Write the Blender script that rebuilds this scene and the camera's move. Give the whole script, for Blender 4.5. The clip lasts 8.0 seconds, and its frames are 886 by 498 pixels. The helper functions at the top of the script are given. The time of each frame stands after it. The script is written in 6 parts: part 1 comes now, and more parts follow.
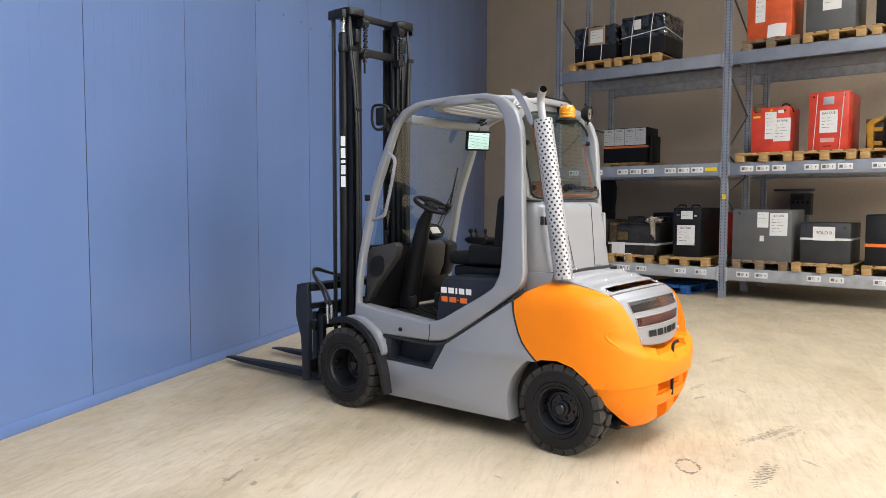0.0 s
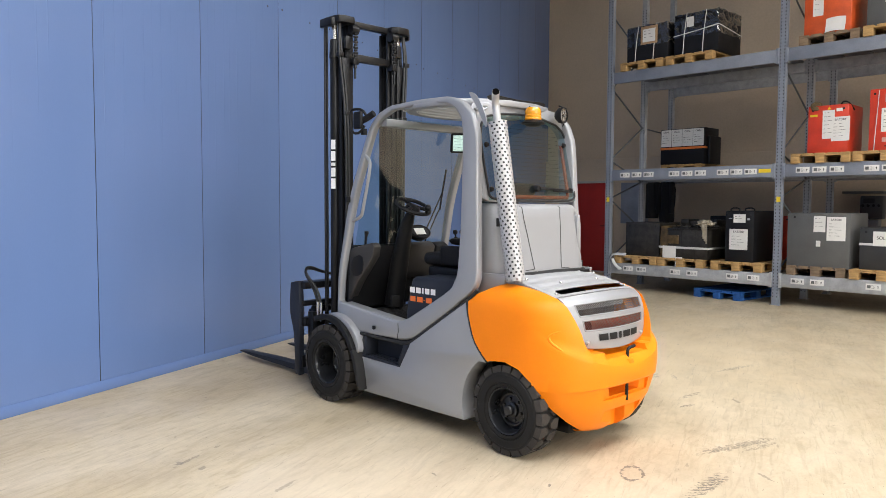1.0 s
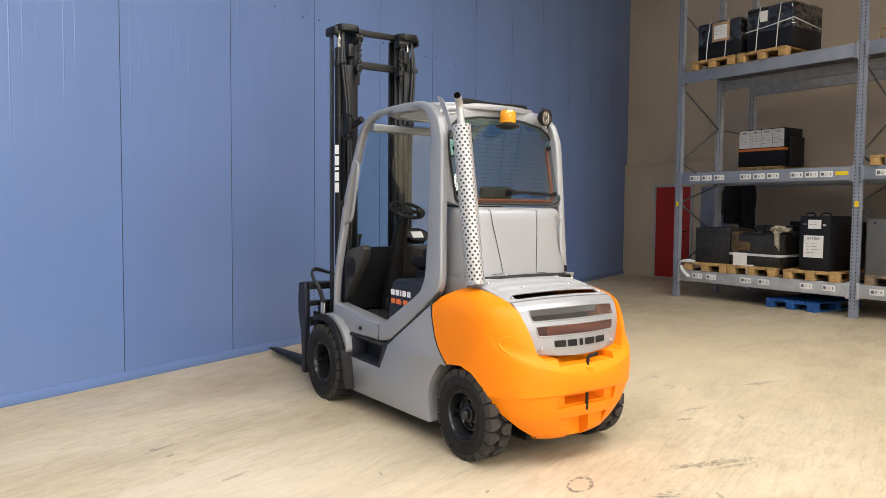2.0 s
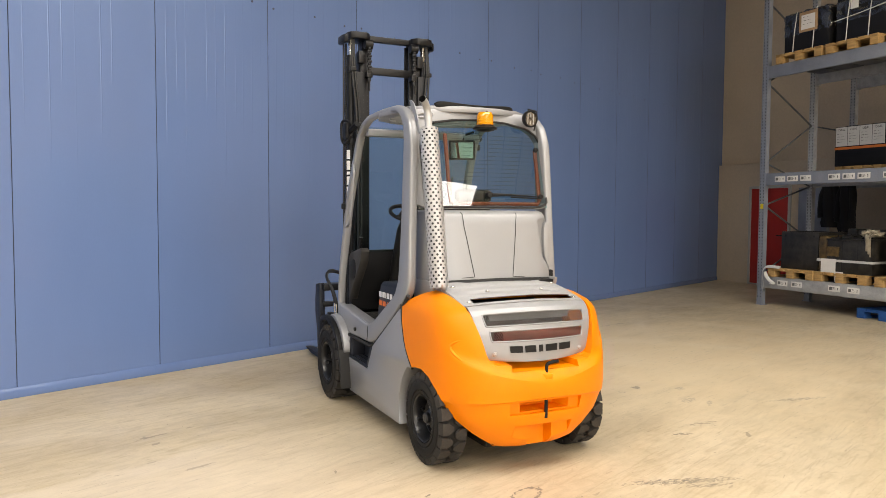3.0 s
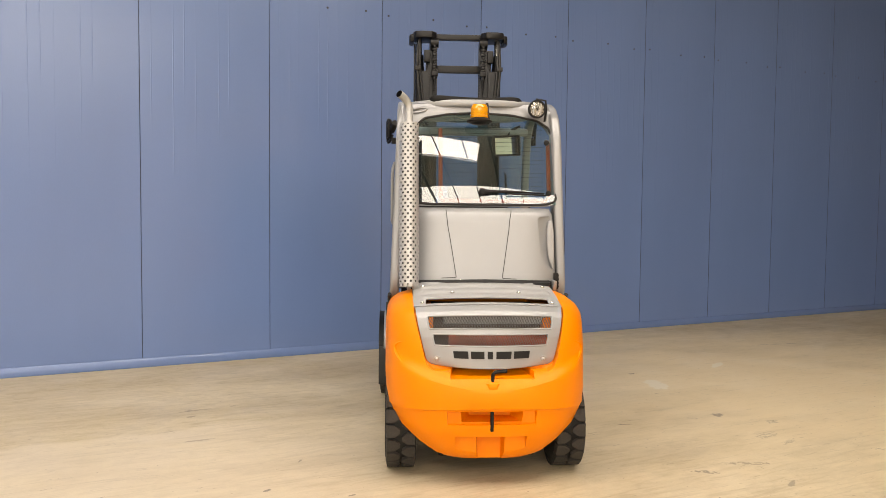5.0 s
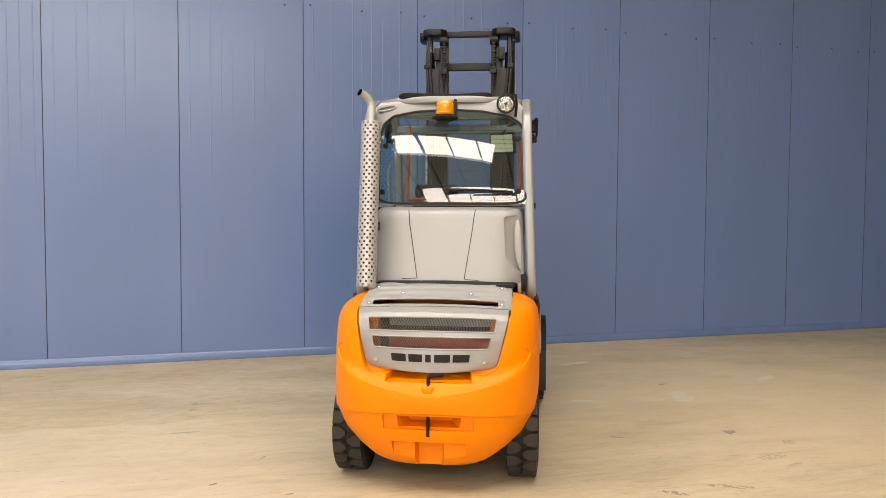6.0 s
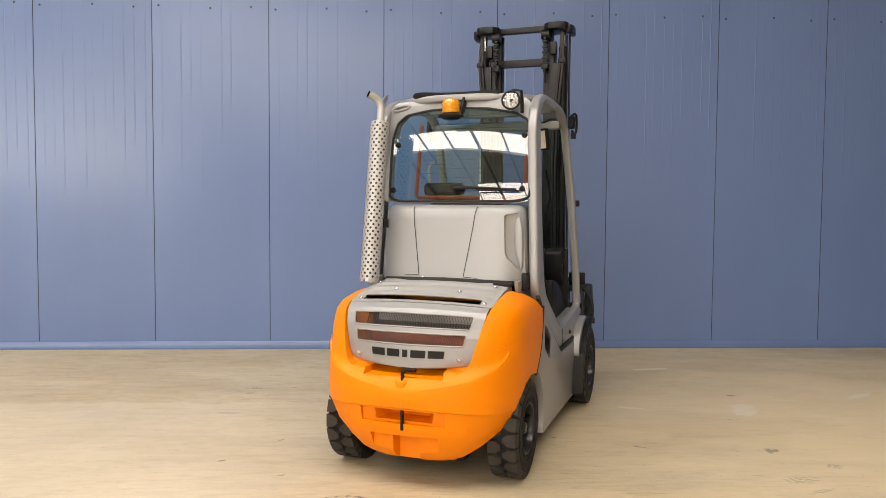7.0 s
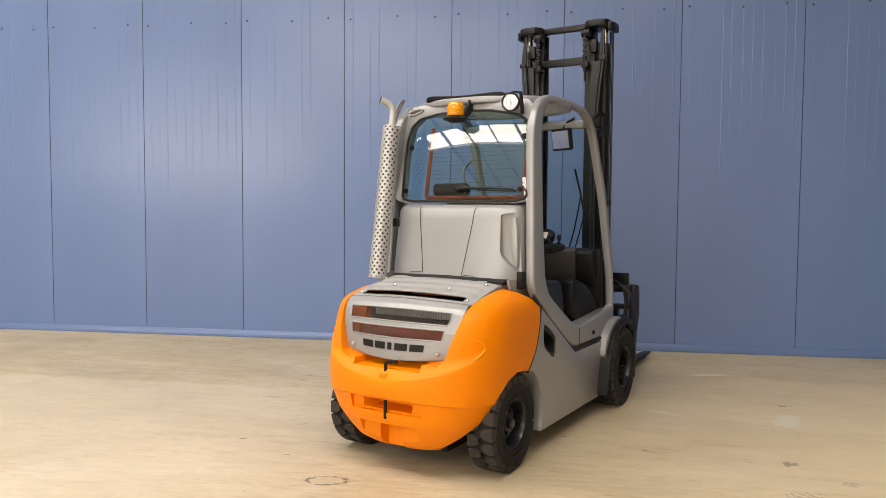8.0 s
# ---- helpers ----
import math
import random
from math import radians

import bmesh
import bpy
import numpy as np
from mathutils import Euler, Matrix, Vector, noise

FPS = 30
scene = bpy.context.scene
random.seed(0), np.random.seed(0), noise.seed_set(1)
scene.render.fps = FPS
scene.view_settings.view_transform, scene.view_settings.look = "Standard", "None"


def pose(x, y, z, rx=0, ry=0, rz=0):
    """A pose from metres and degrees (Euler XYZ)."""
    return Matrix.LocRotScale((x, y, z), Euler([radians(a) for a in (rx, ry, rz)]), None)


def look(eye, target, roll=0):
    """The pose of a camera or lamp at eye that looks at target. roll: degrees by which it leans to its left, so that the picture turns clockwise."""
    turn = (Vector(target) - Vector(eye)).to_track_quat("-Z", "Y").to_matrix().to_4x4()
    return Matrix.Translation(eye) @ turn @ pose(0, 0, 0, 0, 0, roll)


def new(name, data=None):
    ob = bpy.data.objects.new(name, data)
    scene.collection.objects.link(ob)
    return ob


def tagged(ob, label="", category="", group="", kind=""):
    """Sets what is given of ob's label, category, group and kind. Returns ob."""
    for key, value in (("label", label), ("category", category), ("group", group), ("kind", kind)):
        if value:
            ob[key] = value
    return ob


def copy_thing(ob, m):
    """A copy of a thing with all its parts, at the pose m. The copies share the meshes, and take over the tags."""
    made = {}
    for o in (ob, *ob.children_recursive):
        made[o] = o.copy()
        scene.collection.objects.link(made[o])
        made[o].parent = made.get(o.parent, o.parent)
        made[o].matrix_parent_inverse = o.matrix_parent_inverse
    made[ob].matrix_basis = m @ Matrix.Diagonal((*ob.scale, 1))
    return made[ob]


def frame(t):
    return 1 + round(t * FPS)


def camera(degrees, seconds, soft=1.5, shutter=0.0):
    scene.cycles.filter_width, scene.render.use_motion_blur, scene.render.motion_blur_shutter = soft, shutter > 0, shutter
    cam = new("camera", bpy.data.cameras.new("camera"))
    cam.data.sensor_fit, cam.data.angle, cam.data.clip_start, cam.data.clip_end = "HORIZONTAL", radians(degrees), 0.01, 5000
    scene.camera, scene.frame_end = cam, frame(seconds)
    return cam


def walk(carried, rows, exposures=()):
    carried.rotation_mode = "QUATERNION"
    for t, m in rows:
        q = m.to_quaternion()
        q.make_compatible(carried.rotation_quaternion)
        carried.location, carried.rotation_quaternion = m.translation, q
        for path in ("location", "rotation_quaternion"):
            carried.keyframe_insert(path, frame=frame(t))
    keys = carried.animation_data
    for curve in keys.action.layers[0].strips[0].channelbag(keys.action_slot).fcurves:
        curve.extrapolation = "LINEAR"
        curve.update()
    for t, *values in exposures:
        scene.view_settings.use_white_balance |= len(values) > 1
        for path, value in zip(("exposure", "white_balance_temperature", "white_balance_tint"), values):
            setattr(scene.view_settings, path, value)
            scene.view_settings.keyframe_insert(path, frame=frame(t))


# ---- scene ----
cam = camera(62.0, 8.0, 0.6)
PATH = [
    (0, (0.052, -0.029, 1.486), (1.963, 0.548, 1.36), 0.1),
    (0.5, (0.141, -0.417, 1.488), (2.016, 0.268, 1.36), 0.4),
    (1, (0.273, -0.861, 1.485), (2.093, -0.041, 1.364), 0.3),
    (1.5, (0.447, -1.274, 1.484), (2.201, -0.321, 1.369), 0.4),
    (3, (1.268, -2.432, 1.489), (2.734, -1.076, 1.385), 0.3),
    (3.5, (1.585, -2.746, 1.489), (2.929, -1.269, 1.389), 0.3),
    (4, (1.973, -3.011, 1.477), (3.162, -1.406, 1.376), 0.5),
    (5.5, (3.263, -3.516, 1.462), (3.959, -1.644, 1.364), 0.4),
    (6, (3.757, -3.63, 1.45), (4.29, -1.705, 1.355), 0.3),
    (6.5, (4.232, -3.708, 1.437), (4.571, -1.74, 1.34), 0.4),
    (7, (4.728, -3.817, 1.447), (4.803, -1.82, 1.347), 0.4),
    (7.5, (5.152, -3.896, 1.442), (5.032, -1.902, 1.345), 0.4),
    (8, (5.605, -3.919, 1.461), (5.281, -1.948, 1.354), 0.4),
]
walk(cam, [(t, look(eye, target, roll)) for t, eye, target, roll in PATH], [(0.0, 0.54, 6000, 10), (1.5, 0.53, 6150, 10), (3.5, 0.33, 7150, 11), (5.5, 0.16, 7400, 12), (8.0, 0.07, 7000, 11)])

# ---- light ----
ON = pose(4.856, 0.390, 0, 0, 0, -22)          # the truck's own axes: x to its right, y ahead
RK = pose(13.45, 1.87, 0, 0, 0, -112)          # the rack's axes: x along its front, y into its depth
CEIL = 7.0
world = bpy.data.worlds.new("hall_air")
scene.world = world
world.use_nodes = True
world.node_tree.nodes["Background"].inputs[0].default_value = (0.75, 0.85, 1.0, 1)
world.node_tree.nodes["Background"].inputs[1].default_value = 0.25
# roof lights in the truck's axes: middle, length, breadth, turn, watts
SKYLIGHTS = [(-2.0, -3.0, 15.0, 2.8, 0, 990), (-4.2, -9.1, 10.6, 0.9, -8, 320), (1.6, -13.75, 9.2, 4.5, 0, 1125), (-0.5, -22.25, 20.0, 5.5, 0, 1800), (-0.5, -32.0, 20.0, 6.0, 0, 2500)]
for x, y, w, d, turn, watts in SKYLIGHTS:
    lamp = bpy.data.lights.new("skylight_lamp", "AREA")
    lamp.shape, lamp.size, lamp.size_y = "RECTANGLE", w, d
    lamp.energy, lamp.color = watts, (1.0, 0.955, 0.90)
    new("skylight_lamp", lamp).matrix_world = ON @ pose(x, y, CEIL + 0.05, 0, 0, turn)
FAR_WINDOW = (-14.0, 0.0, 3.4, 6.3)            # a band of high windows in the far wall
lamp = bpy.data.lights.new("far_window_lamp", "AREA")
lamp.shape, lamp.size, lamp.size_y = "RECTANGLE", FAR_WINDOW[1] - FAR_WINDOW[0], FAR_WINDOW[3] - FAR_WINDOW[2]
lamp.energy, lamp.color = 1400, (1.0, 0.98, 0.95)
new("far_window_lamp", lamp).matrix_world = ON @ pose((FAR_WINDOW[0] + FAR_WINDOW[1]) / 2, -40.1, (FAR_WINDOW[2] + FAR_WINDOW[3]) / 2, 90, 0, 0)


# ---- materials ----
def mat(name, colour, rough=0.5, metal=0.0, dark=0.75, scale=3.0, fine=60.0, bump=0.15, speck=0.25, coat=0.0, stretch=(1, 1, 1), spec=0.5):
    """Paint, plastic, steel or stone: blotches at one scale, grain at another, and relief from the grain."""
    m = bpy.data.materials.new(name)
    m.use_nodes = True
    nt = m.node_tree
    b = nt.nodes["Principled BSDF"]
    b.inputs["Metallic"].default_value = metal
    b.inputs["Specular IOR Level"].default_value = spec
    b.inputs["Coat Weight"].default_value = coat
    b.inputs["Coat Roughness"].default_value = 0.15
    co = nt.nodes.new("ShaderNodeTexCoord")
    mp = nt.nodes.new("ShaderNodeMapping")
    mp.inputs["Scale"].default_value = stretch
    nt.links.new(co.outputs["Object"], mp.inputs["Vector"])
    big = nt.nodes.new("ShaderNodeTexNoise")
    big.inputs["Scale"].default_value, big.inputs["Detail"].default_value = scale, 5
    small = nt.nodes.new("ShaderNodeTexNoise")
    small.inputs["Scale"].default_value, small.inputs["Detail"].default_value = fine, 3
    for n in (big, small):
        nt.links.new(mp.outputs["Vector"], n.inputs["Vector"])
    ramp = nt.nodes.new("ShaderNodeValToRGB")
    ramp.color_ramp.elements[0].position, ramp.color_ramp.elements[1].position = 0.3, 0.62
    ramp.color_ramp.elements[0].color = (*[c * dark for c in colour], 1)
    ramp.color_ramp.elements[1].color = (*colour, 1)
    nt.links.new(big.outputs["Fac"], ramp.inputs["Fac"])
    mix = nt.nodes.new("ShaderNodeMix")
    mix.data_type, mix.blend_type = "RGBA", "MULTIPLY"
    mix.inputs["Factor"].default_value = speck
    nt.links.new(ramp.outputs["Color"], mix.inputs["A"])
    nt.links.new(small.outputs["Fac"], mix.inputs["B"])
    nt.links.new(mix.outputs["Result"], b.inputs["Base Color"])
    rr = nt.nodes.new("ShaderNodeMapRange")
    rr.inputs["To Min"].default_value, rr.inputs["To Max"].default_value = rough * 0.85, min(1, rough * 1.2)
    nt.links.new(big.outputs["Fac"], rr.inputs["Value"])
    nt.links.new(rr.outputs["Result"], b.inputs["Roughness"])
    if bump:
        bp = nt.nodes.new("ShaderNodeBump")
        bp.inputs["Strength"].default_value, bp.inputs["Distance"].default_value = bump, 0.004
        nt.links.new(small.outputs["Fac"], bp.inputs["Height"])
        nt.links.new(bp.outputs["Normal"], b.inputs["Normal"])
    return m


SILVER = mat("silver_paint", (0.295, 0.302, 0.318), 0.38, 0.25, 0.93, 2, 220, 0.03, 0.06, 0.25)
SILVER_ROOF = mat("silver_hood", (0.305, 0.312, 0.326), 0.42, 0.25, 0.93, 2, 220, 0.03, 0.06, 0.2)
HOOD = mat("pale_silver_hood", (0.315, 0.32, 0.328), 0.45, 0.0, 0.93, 2, 220, 0.03, 0.06, 0.15)
ORANGE = mat("orange_paint", (0.86, 0.232, 0.001), 0.45, 0.0, 0.92, 2.5, 110, 0.14, 0.06, 0.0, spec=0.24)
BLACK = mat("black_plastic", (0.010, 0.010, 0.011), 0.48, 0, 0.7, 6, 300, 0.1, 0.3, spec=0.22)
NAVY = mat("dark_blue_plastic", (0.024, 0.028, 0.041), 0.5, 0, 0.8, 4, 300, 0.1, 0.3, spec=0.25)
GREYPLASTIC = mat("grey_plastic", (0.020, 0.019, 0.019), 0.55, 0, 0.8, 5, 200, 0.08, 0.3, spec=0.25)
MASTBLACK = mat("black_mast_steel", (0.009, 0.009, 0.0105), 0.36, 0.0, 0.6, 5, 80, 0.08, 0.4, spec=0.3)
RUBBER = mat("tyre_rubber", (0.013, 0.0125, 0.012), 0.7, 0, 0.7, 9, 120, 0.25, 0.4, spec=0.3)
TREAD = mat("worn_tread_rubber", (0.046, 0.040, 0.035), 0.85, 0, 0.55, 14, 120, 0.3, 0.5)
RIM = mat("grey_rim_paint", (0.016, 0.017, 0.020), 0.28, 0.0, 0.75, 9, 120, 0.1, 0.3, spec=0.45)
CHROME = mat("bright_steel", (0.72, 0.72, 0.70), 0.25, 1.0, 0.85, 9, 150, 0.02, 0.1)
# matte black that stands in for the shade inside the tail pipe
MOUTHSHADE = mat("mouth_shade", (0.004, 0.004, 0.004), 1.0, 0, 0.8, 8, 80, 0, 0.2, spec=0.0)
SEAM = mat("black_rubber_seam", (0.012, 0.012, 0.013), 0.7, 0, 0.8, 8, 80, 0, 0.2)
FABRIC = mat("black_seat_vinyl", (0.011, 0.011, 0.013), 0.65, 0, 0.7, 8, 260, 0.25, 0.3, spec=0.2)
ENGINE = mat("engine_bay", (0.10, 0.05, 0.03), 0.6, 0.1, 0.4, 9, 40, 0.1, 0.4)
RADIATOR = mat("red_primer_radiator", (0.35, 0.055, 0.02), 0.6, 0, 0.6, 9, 60, 0.1, 0.3)
PERF = mat("perforated_steel", (0.47, 0.475, 0.48), 0.36, 0.3, 0.9, 6, 120, 0.03, 0.1)
REDSEAL = mat("red_window_seal", (0.42, 0.050, 0.008), 0.5, 0, 0.8, 8, 90, 0.05, 0.2)
WHITE = mat("white_label_paper", (0.74, 0.73, 0.70), 0.6, 0, 0.93, 7, 60, 0.02, 0.1)
INK = mat("black_ink", (0.02, 0.02, 0.02), 0.6, 0, 0.9, 9, 60, 0, 0.1)
WHITEPRINT = mat("white_print", (0.8, 0.8, 0.8), 0.5, 0, 0.95, 9, 60, 0, 0.05)
ORANGEPRINT = mat("orange_print", (0.75, 0.16, 0.02), 0.5, 0, 0.95, 9, 60, 0, 0.05)
YELLOW = mat("yellow_sticker", (0.80, 0.58, 0.01), 0.5, 0, 0.9, 9, 60, 0, 0.1)
GALV = mat("galvanised_steel", (0.46, 0.47, 0.48), 0.42, 0.15, 0.75, 9, 45, 0.06, 0.25)
GALVBLUE = mat("blue_grey_rack_paint", (0.28, 0.305, 0.36), 0.45, 0.2, 0.82, 5, 60, 0.05, 0.25)
DECK = mat("rack_deck_steel", (0.20, 0.20, 0.20), 0.5, 0.5, 0.7, 5, 45, 0.06, 0.3)
LABELGREY = mat("grey_label_print", (0.20, 0.20, 0.20), 0.6, 0, 0.6, 60, 200, 0, 0.5)
WOOD = mat("pallet_wood", (0.60, 0.37, 0.14), 0.75, 0, 0.6, 5, 40, 0.3, 0.4, 0, (1, 8, 8))
WOODDARK = mat("weathered_pallet_wood", (0.30, 0.21, 0.13), 0.8, 0, 0.55, 5, 40, 0.3, 0.4, 0, (1, 8, 8))
BLUEWOOD = mat("blue_painted_wood", (0.02, 0.12, 0.42), 0.6, 0, 0.6, 6, 40, 0.2, 0.4)
CONSOLE = mat("charcoal_console_plastic", (0.048, 0.045, 0.043), 0.5, 0, 0.8, 5, 220, 0.08, 0.3, spec=0.3)
BATBLACK = mat("black_battery_case", (0.010, 0.010, 0.012), 0.5, 0, 0.6, 6, 70, 0.15, 0.4, spec=0.3)
BATDUSTY = mat("dusty_battery_case", (0.17, 0.115, 0.05), 0.42, 0, 0.10, 4.0, 30, 0.25, 0.5)
BATGREY = mat("grey_battery_case", (0.115, 0.115, 0.112), 0.5, 0, 0.85, 5, 60, 0.1, 0.25)
BATRED = mat("red_battery_case", (0.66, 0.055, 0.022), 0.42, 0, 0.75, 5, 60, 0.08, 0.2)
BATORANGE = mat("orange_red_battery_case", (0.72, 0.11, 0.02), 0.45, 0, 0.7, 5, 60, 0.08, 0.25)
STRAP = mat("white_strap", (0.62, 0.62, 0.60), 0.5, 0, 0.9, 8, 60, 0.03, 0.15)
ORANGESTRAP = mat("orange_strap", (0.80, 0.20, 0.03), 0.5, 0, 0.9, 8, 60, 0.03, 0.15)
CLOTHPALE = mat("off_white_rag", (0.55, 0.48, 0.36), 0.9, 0, 0.6, 9, 120, 0.3, 0.4)
DIRTYCASE = mat("dirty_black_case", (0.042, 0.037, 0.030), 0.42, 0, 0.14, 9, 42, 0.35, 0.7)
PINKSTRIP = mat("faded_label", (0.62, 0.36, 0.33), 0.6, 0, 0.8, 14, 60, 0.03, 0.2)
BATDARK = mat("dark_grey_battery_case", (0.040, 0.041, 0.042), 0.5, 0, 0.75, 5, 60, 0.12, 0.35)
CLAMP = mat("ochre_clamp_paint", (0.55, 0.27, 0.012), 0.45, 0, 0.6, 9, 50, 0.1, 0.3)
WRAPBROWN = mat("yellowed_wrapping", (0.16, 0.10, 0.03), 0.3, 0, 0.18, 11, 40, 0.5, 0.5)
CARD = mat("brown_card", (0.42, 0.27, 0.15), 0.8, 0, 0.85, 8, 60, 0.05, 0.2)
CLOTH = mat("dark_jacket_cloth", (0.02, 0.018, 0.018), 0.9, 0, 0.6, 6, 200, 0.3, 0.4)
REDDOOR = mat("red_door_paint", (0.42, 0.022, 0.015), 0.5, 0, 0.85, 3, 60, 0.05, 0.15)
DOORFRAME = mat("grey_door_frame", (0.45, 0.45, 0.43), 0.5, 0, 0.9, 5, 60, 0.03, 0.15)
BEIGE = mat("beige_wall_plaster", (0.65, 0.535, 0.40), 0.85, 0, 0.88, 0.8, 30, 0.15, 0.2)
PALEWALL = mat("pale_hall_wall", (0.62, 0.61, 0.58), 0.8, 0, 0.92, 0.6, 30, 0.1, 0.15)
CEILMAT = mat("white_ceiling_sheet", (0.55, 0.55, 0.54), 0.75, 0, 0.9, 0.5, 20, 0.1, 0.15)
TRUSS = mat("grey_truss_steel", (0.12, 0.13, 0.14), 0.5, 0.2, 0.8, 3, 30, 0.05, 0.2)
AMBER = mat("amber_lens", (0.68, 0.275, 0.002), 0.15, 0, 0.85, 9, 90, 0.03, 0.1, 0.5)
HOSE = mat("black_hose", (0.014, 0.014, 0.015), 0.45, 0, 0.8, 9, 200, 0.1, 0.2)


def bluewall(name):
    """Blue coated steel sheet with a soft sheen and faint streaks down it."""
    m = mat(name, (0.128, 0.200, 0.402), 0.22, 0.0, 0.90, 0.7, 120, 0.02, 0.05, 0.0, (1, 1, 0.25), 0.5)
    nt = m.node_tree
    info = nt.nodes.new("ShaderNodeObjectInfo")
    b = nt.nodes["Principled BSDF"]
    hsv = nt.nodes.new("ShaderNodeHueSaturation")
    mr = nt.nodes.new("ShaderNodeMapRange")
    mr.inputs["To Min"].default_value, mr.inputs["To Max"].default_value = 0.96, 1.04
    nt.links.new(info.outputs["Random"], mr.inputs["Value"])
    nt.links.new(mr.outputs["Result"], hsv.inputs["Value"])
    nt.links.new(b.inputs["Base Color"].links[0].from_socket, hsv.inputs["Color"])
    nt.links.new(hsv.outputs["Color"], b.inputs["Base Color"])
    return m


BLUE = bluewall("blue_panel_paint")


def glass(name, tint, gloss=1.0, rough=0.0):
    m = bpy.data.materials.new(name)
    m.use_nodes = True
    nt = m.node_tree
    nt.nodes.clear()
    out = nt.nodes.new("ShaderNodeOutputMaterial")
    tr = nt.nodes.new("ShaderNodeBsdfTransparent")
    tr.inputs[0].default_value = (*tint, 1)
    gl = nt.nodes.new("ShaderNodeBsdfGlossy")
    gl.inputs["Roughness"].default_value = rough
    lw = nt.nodes.new("ShaderNodeLayerWeight")
    lw.inputs["Blend"].default_value = 0.5
    pw = nt.nodes.new("ShaderNodeMath")
    pw.operation = "POWER"
    pw.inputs[1].default_value = 5
    nt.links.new(lw.outputs["Facing"], pw.inputs[0])
    fr = nt.nodes.new("ShaderNodeMath")
    fr.operation = "MULTIPLY_ADD"
    fr.inputs[1].default_value, fr.inputs[2].default_value = 0.94, 0.06
    nt.links.new(pw.outputs[0], fr.inputs[0])
    mu = nt.nodes.new("ShaderNodeMath")
    mu.operation, mu.use_clamp = "MULTIPLY", True
    mu.inputs[1].default_value = gloss
    mx = nt.nodes.new("ShaderNodeMixShader")
    nt.links.new(fr.outputs[0], mu.inputs[0])
    nt.links.new(mu.outputs[0], mx.inputs[0])
    nt.links.new(tr.outputs[0], mx.inputs[1])
    nt.links.new(gl.outputs[0], mx.inputs[2])
    nt.links.new(mx.outputs[0], out.inputs[0])
    return m


GLASS = glass("tinted_cab_glass", (0.43, 0.65, 0.69), 1.8)
SCREEN = glass("windscreen_glass", (0.70, 0.82, 0.81), 1.8)
CLEAR = glass("clear_lens", (0.95, 0.95, 0.95), 1.0)
WRAP = glass("stretch_wrap", (0.90, 0.90, 0.90), 2.4, 0.06)


def mirror(name):
    m = bpy.data.materials.new(name)
    m.use_nodes = True
    b = m.node_tree.nodes["Principled BSDF"]
    b.inputs["Metallic"].default_value, b.inputs["Roughness"].default_value = 1.0, 0.02
    b.inputs["Base Color"].default_value = (0.9, 0.9, 0.9, 1)
    return m


MIRROR = mirror("mirror_glass")
SCREW = mat("dark_screw", (0.04, 0.05, 0.08), 0.5, 0.3, 0.8, 9, 60, 0, 0.1)
LENS = mat("lamp_lens", (0.60, 0.60, 0.60), 0.15, 0.9, 0.3, 55, 150, 0.6, 0.3, 0.5)


